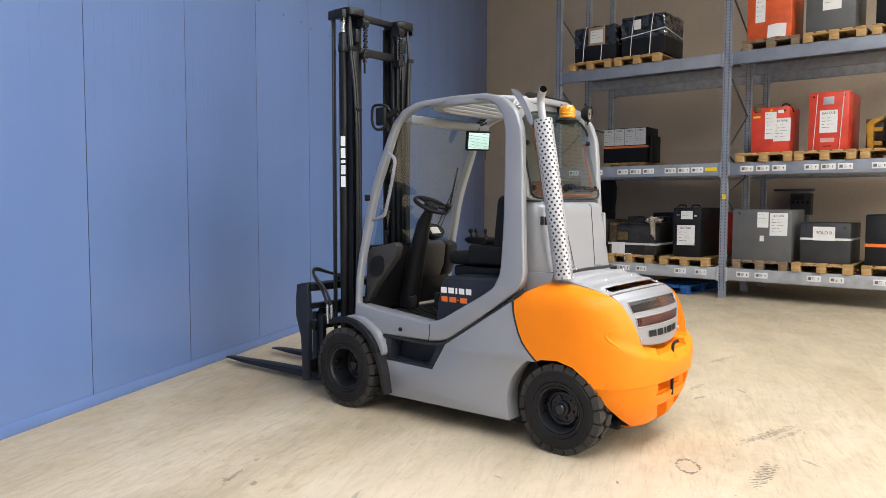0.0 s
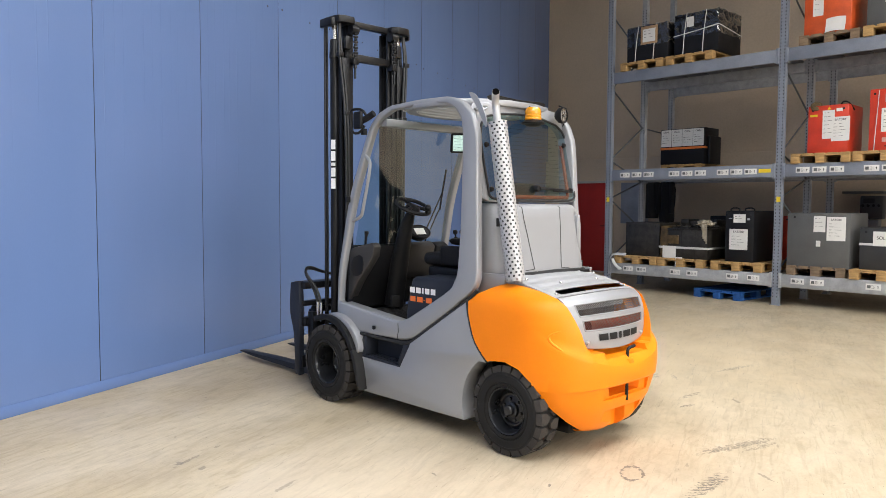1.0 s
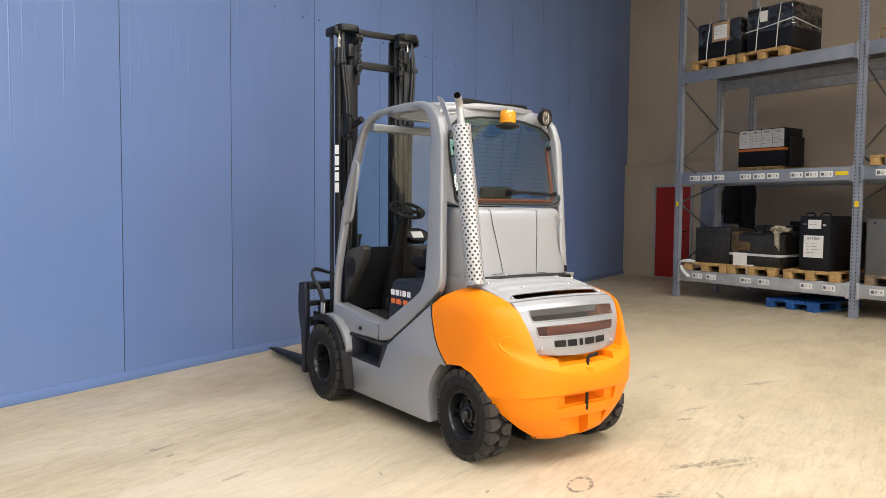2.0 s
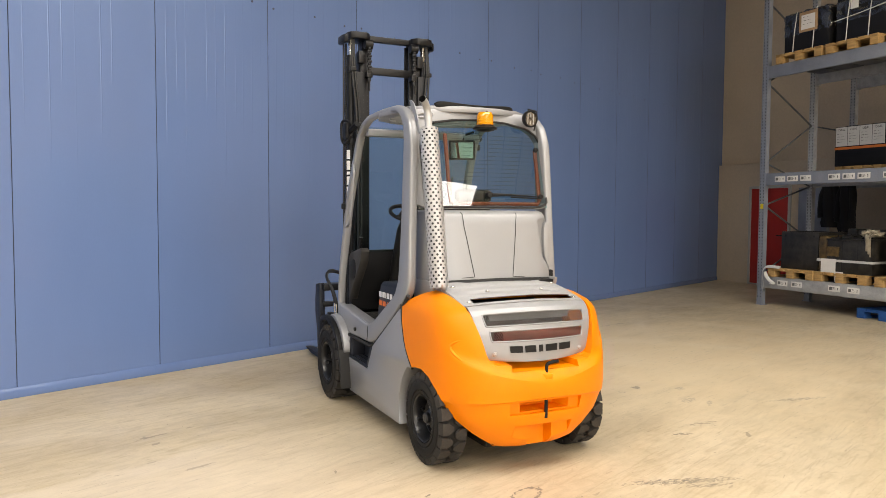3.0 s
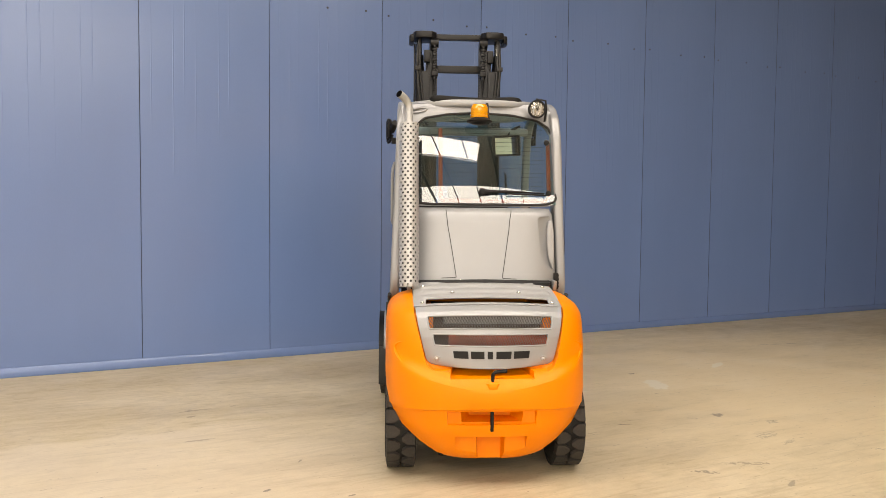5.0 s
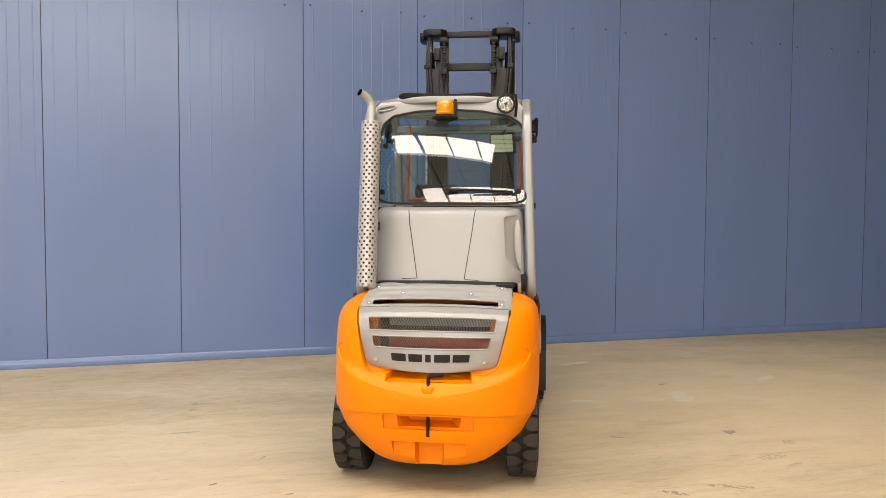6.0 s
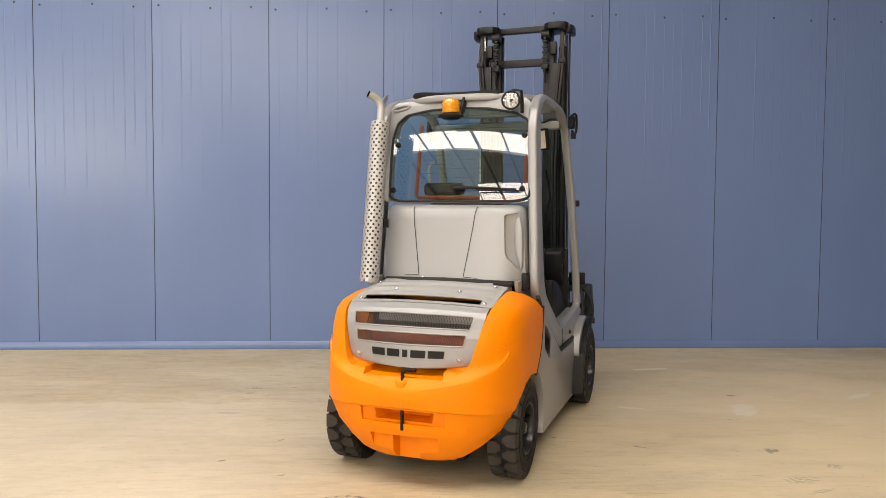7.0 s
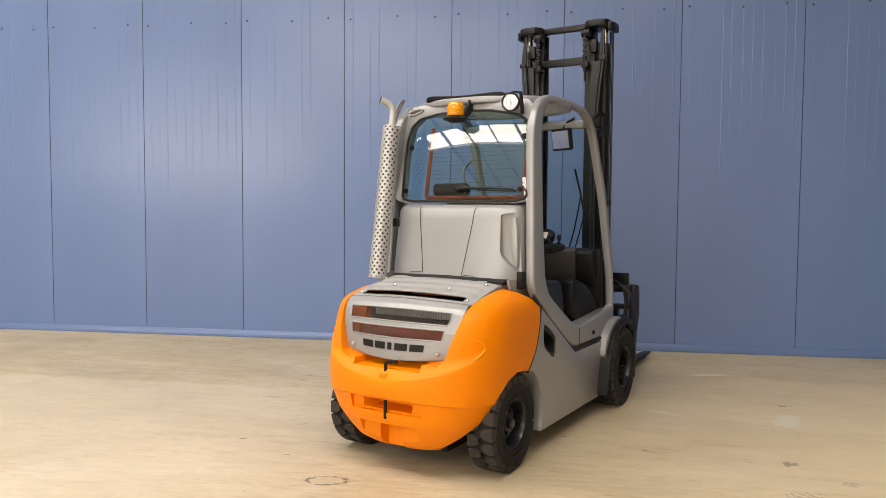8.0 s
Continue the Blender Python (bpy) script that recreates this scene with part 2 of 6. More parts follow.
def floor_mat():
    """Sealed concrete: tan, with paler worn patches, a stretch brightened for light, trowel clouds, pocks and a few
    dark scuffs.
    """
    m = bpy.data.materials.new("sealed_concrete")
    m.use_nodes = True
    nt = m.node_tree
    N, L = nt.nodes.new, nt.links.new
    b = nt.nodes["Principled BSDF"]
    co = N("ShaderNodeTexCoord")

    def noise(scale, detail=5, dist=0.0, stretch=(1, 1, 1), rot=0.0):
        mp = N("ShaderNodeMapping")
        mp.inputs["Scale"].default_value = stretch
        mp.inputs["Rotation"].default_value = (0, 0, radians(rot))
        L(co.outputs["Object"], mp.inputs["Vector"])
        n = N("ShaderNodeTexNoise")
        n.inputs["Scale"].default_value, n.inputs["Detail"].default_value, n.inputs["Distortion"].default_value = scale, detail, dist
        L(mp.outputs["Vector"], n.inputs["Vector"])
        return n.outputs["Fac"]

    def ramp(fac, *stops):
        r = N("ShaderNodeValToRGB")
        e = r.color_ramp.elements
        e[0].position, e[0].color = stops[0][0], (*stops[0][1], 1)
        e[1].position, e[1].color = stops[-1][0], (*stops[-1][1], 1)
        for p, c in stops[1:-1]:
            e.new(p).color = (*c, 1)
        L(fac, r.inputs["Fac"])
        return r.outputs["Color"]

    def mix(kind, fac, a, c):
        x = N("ShaderNodeMix")
        x.data_type, x.blend_type = "RGBA", kind
        for key, v in (("Factor", fac), ("A", a), ("B", c)):
            if hasattr(v, "is_linked"):
                L(v, x.inputs[key])
            else:
                x.inputs[key].default_value = v if key == "Factor" else (*v, 1)
        return x.outputs["Result"]

    def value(a, op, c, clamp=False):
        x = N("ShaderNodeMath")
        x.operation, x.use_clamp = op, clamp
        for i, v in enumerate((a, c)):
            if hasattr(v, "is_linked"):
                L(v, x.inputs[i])
            else:
                x.inputs[i].default_value = v
        return x.outputs[0]

    def placed(x, y, turn, rx, ry):
        mp = N("ShaderNodeMapping")
        mp.vector_type = "TEXTURE"
        mp.inputs["Location"].default_value = (x, y, 0)
        mp.inputs["Rotation"].default_value = (0, 0, radians(turn))
        mp.inputs["Scale"].default_value = (rx, ry, 1)
        L(co.outputs["Object"], mp.inputs["Vector"])
        return mp.outputs["Vector"]

    base = ramp(noise(0.5, 7, 0.8, (1, 2.2, 1), 8), (0.30, (0.475, 0.390, 0.262)), (0.5, (0.535, 0.448, 0.306)), (0.68, (0.595, 0.508, 0.364)))
    clouds = ramp(noise(2.0, 8, 1.2, (0.8, 2.6, 1), -3), (0.28, (0.85, 0.84, 0.81)), (0.62, (1.0, 1.0, 1.0)))
    col = mix("MULTIPLY", 0.85, base, clouds)
    sweep = ramp(noise(4.0, 7, 2.2, (0.5, 3.4, 1), -4), (0.34, (0.80, 0.78, 0.74)), (0.50, (1, 1, 1)))
    col = mix("MULTIPLY", 0.60, col, sweep)
    mottle = ramp(noise(7.5, 6, 1.0, (1, 1.5, 1), 30), (0.36, (0.86, 0.85, 0.83)), (0.52, (1, 1, 1)), (0.70, (1.05, 1.05, 1.04)))
    col = mix("MULTIPLY", 0.55, col, mottle)
    grain = ramp(noise(70, 4), (0.3, (0.91, 0.91, 0.90)), (0.7, (1.04, 1.04, 1.04)))
    col = mix("MULTIPLY", 0.7, col, grain)
    # a paler pour with one straight edge, parallel to the blue wall
    xyz = N("ShaderNodeSeparateXYZ")
    L(co.outputs["Object"], xyz.inputs[0])
    wav = value(noise(3.0, 5), "MULTIPLY", 0.28)
    edge = value(value(value(1.92, "SUBTRACT", xyz.outputs["Y"]), "SUBTRACT", wav), "MULTIPLY", 14.0, True)
    low = value(value(xyz.outputs["Y"], "ADD", 3.5), "MULTIPLY", 0.5, True)
    wide = value(value(value(xyz.outputs["X"], "ADD", 2.5), "MULTIPLY", 0.5, True), "MULTIPLY", value(value(4.8, "SUBTRACT", xyz.outputs["X"]), "MULTIPLY", 0.7, True))
    pale = value(value(value(edge, "MULTIPLY", low), "MULTIPLY", wide), "MULTIPLY", 0.36)
    col = mix("MIX", pale, col, (0.68, 0.60, 0.49))
    # paler concrete beyond the truck, ragged-rimmed, its colour also raised for light missing there
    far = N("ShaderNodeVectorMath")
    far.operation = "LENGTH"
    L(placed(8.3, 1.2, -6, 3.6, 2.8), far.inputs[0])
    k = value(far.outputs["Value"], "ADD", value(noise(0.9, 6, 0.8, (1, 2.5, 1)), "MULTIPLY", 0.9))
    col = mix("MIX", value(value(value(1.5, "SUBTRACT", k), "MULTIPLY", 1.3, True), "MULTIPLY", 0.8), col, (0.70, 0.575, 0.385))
    # pale chips where something was scraped off
    for x, y, turn, rx, ry in ((7.17, 1.48, 68, 0.20, 0.11), (6.35, 1.55, 75, 0.03, 0.14), (6.9, 2.9, 10, 0.25, 0.04), (8.3, 1.9, 30, 0.2, 0.05)):
        g = N("ShaderNodeVectorMath")
        g.operation = "LENGTH"
        L(placed(x, y, turn, rx, ry), g.inputs[0])
        k = value(g.outputs["Value"], "ADD", value(noise(9, 2), "MULTIPLY", 1.1))
        col = mix("MIX", value(value(1.45, "SUBTRACT", k), "MULTIPLY", 5.0, True), col, (0.68, 0.615, 0.49))
    # fine pocks and short hairline scuffs
    pocks = ramp(noise(9, 3, 0.6, (1, 4.5, 1), 4), (0.70, (0, 0, 0)), (0.725, (0.4, 0.4, 0.4)))
    col = mix("MIX", pocks, col, (0.15, 0.12, 0.09))
    pits = ramp(noise(31, 2, 0.5, (1, 1.8, 1), 50), (0.735, (0, 0, 0)), (0.76, (0.65, 0.65, 0.65)))
    col = mix("MIX", pits, col, (0.13, 0.10, 0.08))
    hair = ramp(noise(3.4, 5, 1.8, (0.6, 9, 1), -5), (0.63, (0, 0, 0)), (0.66, (0.28, 0.28, 0.28)), (0.70, (0.08, 0.08, 0.08)))
    col = mix("MIX", hair, col, (0.22, 0.18, 0.13))
    # tyre stamps: rows of short dashes, and plain scuffs, all broken up
    crumble = noise(34, 5, 0.8)
    for x, y, turn, rx, ry, rows, f in ((4.365, -0.175, 6, 0.15, 0.085, -1, 0.95), (5.11, -0.68, -39, 0.42, 0.055, 26, 0.95), (5.15, -0.81, -33, 0.20, 0.035, 12, 0.8), (4.36, -0.58, -19, 0.30, 0.06, 15, 1.0), (7.46, -0.56, -33, 0.34, 0.045, 10, 0.65), (6.27, -0.29, -24, 0.22, 0.035, 5, 0.6), (5.94, -0.30, -39, 0.10, 0.035, 4, 0.8),
                                        (6.24, -0.63, 28, 0.07, 0.02, 0, 0.6), (4.62, -0.85, 38, 0.08, 0.016, 0, 0.6), (9.83, 2.48, -9, 0.45, 0.04, 6, 0.55), (6.915, 0.555, 8, 0.075, 0.05, 0, 0.75), (7.15, 0.28, 15, 0.07, 0.05, 6, 0.6), (6.85, 0.06, 10, 0.13, 0.06, 7, 0.55), (7.25, 1.91, 0, 0.06, 0.02, 0, 0.9),
                                        (3.42, 2.2, 50, 0.05, 0.03, 0, 0.6), (3.42, 2.03, 20, 0.04, 0.02, 0, 0.6), (3.39, 1.45, 0, 0.14, 0.02, 0, 0.5), (3.47, 2.19, 5, 0.13, 0.018, 0, 0.6), (3.61, 0.43, 30, 0.03, 0.015, 0, 0.9), (4.0, 0.19, 10, 0.03, 0.012, 0, 0.9), (6.13, 0.64, -30, 0.06, 0.012, 0, 0.8),
                                        (5.62, 0.84, 20, 0.03, 0.012, 0, 0.9), (3.89, 0.82, 60, 0.04, 0.01, 0, 0.7), (6.87, -0.1, 20, 0.12, 0.03, 8, 0.5)):
        v = placed(x, y, turn, rx, ry)
        g = N("ShaderNodeVectorMath")
        g.operation = "LENGTH"
        L(v, g.inputs[0])
        k = value(g.outputs["Value"], "ADD", value(crumble, "MULTIPLY", 2.2))
        s = value(value(1.88, "SUBTRACT", k), "MULTIPLY", 4.0, True)
        if rows < 0:      # a stamp with only its rim and a middle line left
            ring = value(value(g.outputs["Value"], "SUBTRACT", 0.72), "ABSOLUTE", 0.0)
            s = value(value(1.02, "SUBTRACT", value(value(ring, "MULTIPLY", 2.2), "ADD", value(crumble, "MULTIPLY", 1.6))), "MULTIPLY", 7.0, True)
        if rows > 0:
            p = N("ShaderNodeSeparateXYZ")
            L(v, p.inputs[0])
            tilt = value(p.outputs["X"], "ADD", value(p.outputs["Y"], "MULTIPLY", 0.25))
            s = value(s, "MULTIPLY", value(value(value(value(value(tilt, "MULTIPLY", rows * 2.6), "ADD", value(crumble, "MULTIPLY", 15.0)), "SINE", 0.0), "ADD", 0.5), "MULTIPLY", 1.3, True))
        col = mix("MIX", value(s, "MULTIPLY", f * 0.85), col, (0.12, 0.10, 0.085))
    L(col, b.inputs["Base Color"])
    r = ramp(noise(1.7, 5, 0.5), (0.3, (0.36, 0.36, 0.36)), (0.7, (0.6, 0.6, 0.6)))
    L(r, b.inputs["Roughness"])
    bp = N("ShaderNodeBump")
    bp.inputs["Strength"].default_value, bp.inputs["Distance"].default_value = 0.16, 0.004
    L(noise(40, 6), bp.inputs["Height"])
    L(bp.outputs["Normal"], b.inputs["Normal"])
    return m


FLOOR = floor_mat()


# ---- making meshes ----
def done(bm, name, material, angle=35):
    bmesh.ops.recalc_face_normals(bm, faces=bm.faces)
    for f in bm.faces:
        f.smooth = True
    me = bpy.data.meshes.new(name)
    bm.to_mesh(me)
    bm.free()
    me.set_sharp_from_angle(angle=radians(angle))
    me.materials.append(material)
    return me


def part(name, bm, material, parent=None, label="", m=None, angle=35):
    """Links a bmesh as one mesh object, under a thing or part if one is given."""
    ob = new(name, bm if isinstance(bm, bpy.types.Mesh) else done(bm, name, material, angle))
    ob.parent = parent
    if m is not None:
        ob.matrix_basis = m
    if label:
        ob["label"] = label
    return ob


def thing(name, label, category, m=None, group="", kind=""):
    ob = new(name)
    ob.empty_display_size = 0.2
    if m is not None:
        ob.matrix_basis = m
    return tagged(ob, label, category, group, kind)


def bevel(bm, w, seg=2, sharp=30):
    if w <= 0:
        return bm
    es = [e for e in bm.edges if len(e.link_faces) == 2 and e.calc_face_angle(0) > radians(sharp)]
    bmesh.ops.bevel(bm, geom=es, offset=w, segments=seg, affect="EDGES", profile=0.5, clamp_overlap=True)
    return bm


def box(lo, hi, w=0.0, bm=None, seg=2, m=None):
    b = bmesh.new()
    bmesh.ops.create_cube(b, size=1)
    for v in b.verts:
        v.co = Vector([lo[i] + (v.co[i] + 0.5) * (hi[i] - lo[i]) for i in range(3)])
    bevel(b, w, seg)
    return merge(bm, b, m)


def merge(bm, b, m=None):
    if m is not None:
        b.transform(m)
    if bm is None:
        return b
    me = bpy.data.meshes.new("joining")
    b.to_mesh(me)
    b.free()
    bm.from_mesh(me)
    bpy.data.meshes.remove(me)
    return bm


def prism(poly, axis, a, c, w=0.0, bm=None, seg=2):
    """A polygon drawn in the two other axes (in order x, y, z), pulled from a to c along axis."""
    b = bmesh.new()

    def at(p, h):
        return Vector((h, p[0], p[1])) if axis == "x" else Vector((p[0], h, p[1])) if axis == "y" else Vector((p[0], p[1], h))

    lo, hi = [b.verts.new(at(p, a)) for p in poly], [b.verts.new(at(p, c)) for p in poly]
    n = len(poly)
    b.faces.new(lo), b.faces.new(hi)
    for i in range(n):
        b.faces.new((lo[i], lo[(i + 1) % n], hi[(i + 1) % n], hi[i]))
    bmesh.ops.recalc_face_normals(b, faces=b.faces)
    bevel(b, w, seg)
    return merge(bm, b)


def ringed(outer, inner, axis, a, c, w=0.0, bm=None, seg=2):
    """A frame between two closed outlines with as many points."""
    b = bmesh.new()

    def at(p, h):
        return Vector((h, p[0], p[1])) if axis == "x" else Vector((p[0], h, p[1])) if axis == "y" else Vector((p[0], p[1], h))

    n = len(outer)
    rows = [[b.verts.new(at(p, h)) for p in loop] for loop, h in ((outer, a), (outer, c), (inner, c), (inner, a))]
    for k in range(4):
        r, s = rows[k], rows[(k + 1) % 4]
        for i in range(n):
            b.faces.new((r[i], r[(i + 1) % n], s[(i + 1) % n], s[i]))
    bmesh.ops.recalc_face_normals(b, faces=b.faces)
    bevel(b, w, seg, 50)
    return merge(bm, b)


def tube(points, r, bm=None, seg=10, closed=False, flat=1.0):
    """A round bar along points; flat squashes it across."""
    b = bmesh.new()
    P = [Vector(p) for p in points]
    n = len(P)
    rings, up = [], None
    for i in range(n):
        d = (P[(i + 1) % n] - P[i - 1]) if closed else (P[min(i + 1, n - 1)] - P[max(i - 1, 0)])
        d.normalize()
        if up is None:
            up = d.orthogonal().normalized()
        up = (up - d * up.dot(d)).normalized()
        side = d.cross(up)
        rr = r[i] if isinstance(r, (list, tuple)) else r
        rings.append([b.verts.new(P[i] + up * (math.cos(t) * rr) + side * (math.sin(t) * rr * flat)) for t in [2 * math.pi * k / seg for k in range(seg)]])
    for i in range(n if closed else n - 1):
        p, q = rings[i], rings[(i + 1) % n]
        for k in range(seg):
            b.faces.new((p[k], p[(k + 1) % seg], q[(k + 1) % seg], q[k]))
    if not closed:
        b.faces.new(rings[0]), b.faces.new(rings[-1])
    return merge(bm, b)


def lathe(profile, seg=32, m=None, bm=None, closed=False):
    """Turns (radius, height) round z."""
    b = bmesh.new()
    rings = [[b.verts.new((r * math.cos(t), r * math.sin(t), h)) for t in [2 * math.pi * k / seg for k in range(seg)]] for r, h in profile]
    n = len(rings)
    for i in range(n if closed else n - 1):
        p, q = rings[i], rings[(i + 1) % n]
        for k in range(seg):
            b.faces.new((p[k], p[(k + 1) % seg], q[(k + 1) % seg], q[k]))
    if not closed:
        for r in (rings[0], rings[-1]):
            b.faces.new(r)
    return merge(bm, b, m)


def rod(p, q, r, bm=None, seg=12):
    return tube([p, q], r, bm, seg)


def soft(points, turns=1, closed=False):
    """Rounds the corners of a line of points."""
    P = [tuple(p) for p in points]
    for _ in range(turns):
        n = len(P)
        out = [] if closed else [P[0]]
        for i in range(n if closed else n - 1):
            a, c = P[i], P[(i + 1) % n]
            out += [tuple(u * 0.75 + v * 0.25 for u, v in zip(a, c)), tuple(u * 0.25 + v * 0.75 for u, v in zip(a, c))]
        if not closed:
            out.append(P[-1])
        P = out
    return P


def split(points, n):
    """Puts n - 1 points into every side of a closed outline."""
    P = [tuple(p) for p in points]
    return [tuple(a + (c - a) * k / n for a, c in zip(P[i], P[(i + 1) % len(P)])) for i in range(len(P)) for k in range(n)]


def sheet(f, nu, nv, holes=None, thick=0.0):
    """A surface f(u, v) over 0..1, with cells left out where holes(u, v) is true."""
    b = bmesh.new()
    g = [[b.verts.new(f(i / nu, j / nv)) for j in range(nv + 1)] for i in range(nu + 1)]
    for i in range(nu):
        for j in range(nv):
            if not (holes and holes((i + 0.5) / nu, (j + 0.5) / nv)):
                b.faces.new((g[i][j], g[i + 1][j], g[i + 1][j + 1], g[i][j + 1]))
    bmesh.ops.recalc_face_normals(b, faces=b.faces)
    if thick:
        bmesh.ops.solidify(b, geom=b.faces[:], thickness=thick)
    for v in [v for v in b.verts if not v.link_faces]:
        b.verts.remove(v)
    return b


def carve(bm, cutters):
    """Cuts closed bmeshes out of another."""
    def temp(b):
        me = bpy.data.meshes.new("carving")
        bmesh.ops.recalc_face_normals(b, faces=b.faces)
        b.to_mesh(me)
        b.free()
        return new("carving", me)

    body = temp(bm)
    tools = [temp(c) for c in cutters]
    for t in tools:
        mod = body.modifiers.new("cut", "BOOLEAN")
        mod.operation, mod.solver, mod.object = "DIFFERENCE", "EXACT", t
    me = bpy.data.meshes.new_from_object(body.evaluated_get(bpy.context.evaluated_depsgraph_get()))
    out = bmesh.new()
    out.from_mesh(me)
    bpy.data.meshes.remove(me)
    for o in (body, *tools):
        d = o.data
        bpy.data.objects.remove(o)
        bpy.data.meshes.remove(d)
    return out


def words(text, height, m, material, parent=None, name="lettering"):
    """Letters of the built-in font, as a mesh lying in the xy plane of m."""
    cu = bpy.data.curves.new(name, "FONT")
    cu.body, cu.size, cu.extrude, cu.align_x, cu.align_y = text, height * 1.38, 0.0006, "CENTER", "CENTER"
    tmp = new("lettering_curve", cu)
    me = bpy.data.meshes.new_from_object(tmp.evaluated_get(bpy.context.evaluated_depsgraph_get()))
    bpy.data.objects.remove(tmp)
    bpy.data.curves.remove(cu)
    me.materials.clear()
    me.materials.append(material)
    ob = new(name, me)
    ob.parent, ob.matrix_basis = parent, m
    return ob


def bars(rects, thick, material, parent, m, name="print"):
    """Plain bars (x0, y0, x1, y1) standing for print."""
    for x0, y0, x1, y1 in rects:
        part(name, box((x0, y0, 0), (x1, y1, thick)), material, parent, "", m)


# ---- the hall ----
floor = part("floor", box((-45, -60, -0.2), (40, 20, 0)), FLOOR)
tagged(floor, "tan sealed concrete floor with pale patches and dark tyre scuffs", "floor", kind="structure")


def panel_mesh(w, h, seed, share):
    """A sheet-metal wall panel: faint ribs every tenth of a metre that come and go, and edges folded back to the joint."""
    rnd = random.Random(seed)
    cols = [(0.0, 0.02, 0, 2.0, 6.0), (0.002, 0.003, 0, 2.0, 6.0), (0.004, 0.0, 0, 2.0, 6.0)]
    k = 1
    while k * 0.1 < w - 0.02:
        c, s, e, d = k * 0.1 + rnd.uniform(-0.012, 0.012), rnd.uniform(1.35, 2.3), rnd.uniform(2.8, 6.2), rnd.uniform(0.0004, 0.0014)
        k += 1
        if rnd.random() > share:
            continue
        cols += [(c - 0.006, 0.0, 0, s, e), (c - 0.002, 0.0, d, s, e), (c + 0.002, 0.0, d, s, e), (c + 0.006, 0.0, 0, s, e)]
    cols += [(w - 0.004, 0.0, 0, 2.0, 6.0), (w - 0.002, 0.003, 0, 2.0, 6.0), (w, 0.02, 0, 2.0, 6.0)]
    b = bmesh.new()
    grid = [[b.verts.new((x, y - d * f, z)) for z, f in ((0, 0), (s, 0), (s + 0.35, 1), (e, 1), (e + 0.5, 0), (h, 0))] for x, y, d, s, e in cols]
    for p, q in zip(grid, grid[1:]):
        for j in range(5):
            b.faces.new((p[j], q[j], q[j + 1], p[j + 1]))
    bmesh.ops.recalc_face_normals(b, faces=b.faces)
    me = bpy.data.meshes.new("wall_panel")
    b.to_mesh(me)
    b.free()
    me.materials.append(BLUE)
    return me


WALL_Y, WALL_X0, PITCH = 3.885, 0.849, 1.181
wall_north = thing("wall_north", "blue sheet-metal hall wall of tall ribbed panels", "wall", pose(0, WALL_Y, 0, 0, 0, 0.77), kind="structure")
part("wall_core", box((-26, 0.02, 0), (18.5, 0.2, 7.2)), BLUE, wall_north)
pms = [panel_mesh(PITCH, 7.0, k, 0.85 if k < 6 else 0.75) for k in range(12)]
seal = done(box((-0.0015, -0.0005, 0), (0.0015, 0.018, 7.0)), "joint_seal", SEAM)
sm = done(lathe([(0.0001, -0.006), (0.004, -0.0055), (0.008, -0.003), (0.009, 0.0), (0.012, 0.0), (0.012, 0.002)], 8, pose(0, 0, 0, -90, 0, 0)), "screw", SCREW)
for i in range(-15, 14):
    x = WALL_X0 + i * PITCH
    p = part("wall_panel", pms[((i * 5) % 6 if i % 2 else (i * 2 + 1) % 6) + (6 if i < 4 else 0)], BLUE, wall_north, "", pose(x, 0, 0.083))
    part("joint_seal", seal, SEAM, p)
    if i > -7:
        for j, dx in enumerate((0.07, 0.59, 1.00)):
            part("screw", sm, SCREW, p, "", pose(dx, -0.002, 3.43 + 0.02 * ((j + i) % 2)))
kick = part("baseboard", prism([(-0.020, 0.0), (-0.020, 0.048), (-0.004, 0.082), (0.02, 0.082), (0.02, 0.0)], "x", -20, 17.6, 0.003), BLUE, wall_north)

EAST = 10.19                                    # the beige wall, in the truck's axes
wall_east = thing("wall_east", "beige plastered hall wall with a low ledge", "wall", ON, kind="structure")
part("wall_upper", box((EAST, -41, 2.5), (EAST + 0.3, 9, 7.2)), BEIGE, wall_east)
part("wall_lower", box((EAST - 0.14, -41, 0), (EAST + 0.3, 9, 2.498), 0.01), BEIGE, wall_east)
x0, x1, z0, z1 = FAR_WINDOW
sb = box((-16.4, -40.3, 0), (11, -40, z0))
sb = box((-16.4, -40.3, z1), (11, -40, 7.2), 0, sb)
sb = box((-16.4, -40.3, z0), (x0, -40, z1), 0, sb)
sb = box((x1, -40.3, z0), (11, -40, z1), 0, sb)
wall_south = part("wall_south", sb, PALEWALL, None, "", ON)
tagged(wall_south, "pale plastered far wall with a band of high windows", "wall", kind="structure")
wall_west = part("wall_west", box((-16.7, -40.3, 0), (-16.4, 16, 7.2)), PALEWALL, None, "", ON)
tagged(wall_west, "pale plastered side wall of the hall", "wall", kind="structure")
cb = carve(box((-16.7, -40.3, CEIL), (11, 16, CEIL + 0.2)), [box((-w / 2, -d / 2, CEIL - 1), (w / 2, d / 2, CEIL + 1), 0, None, 2, pose(x, y, 0, 0, 0, turn)) for x, y, w, d, turn, _ in SKYLIGHTS])
ceiling = part("ceiling", cb, CEILMAT, None, "", ON)
tagged(ceiling, "white sheet ceiling with long skylight openings", "ceiling", kind="structure")
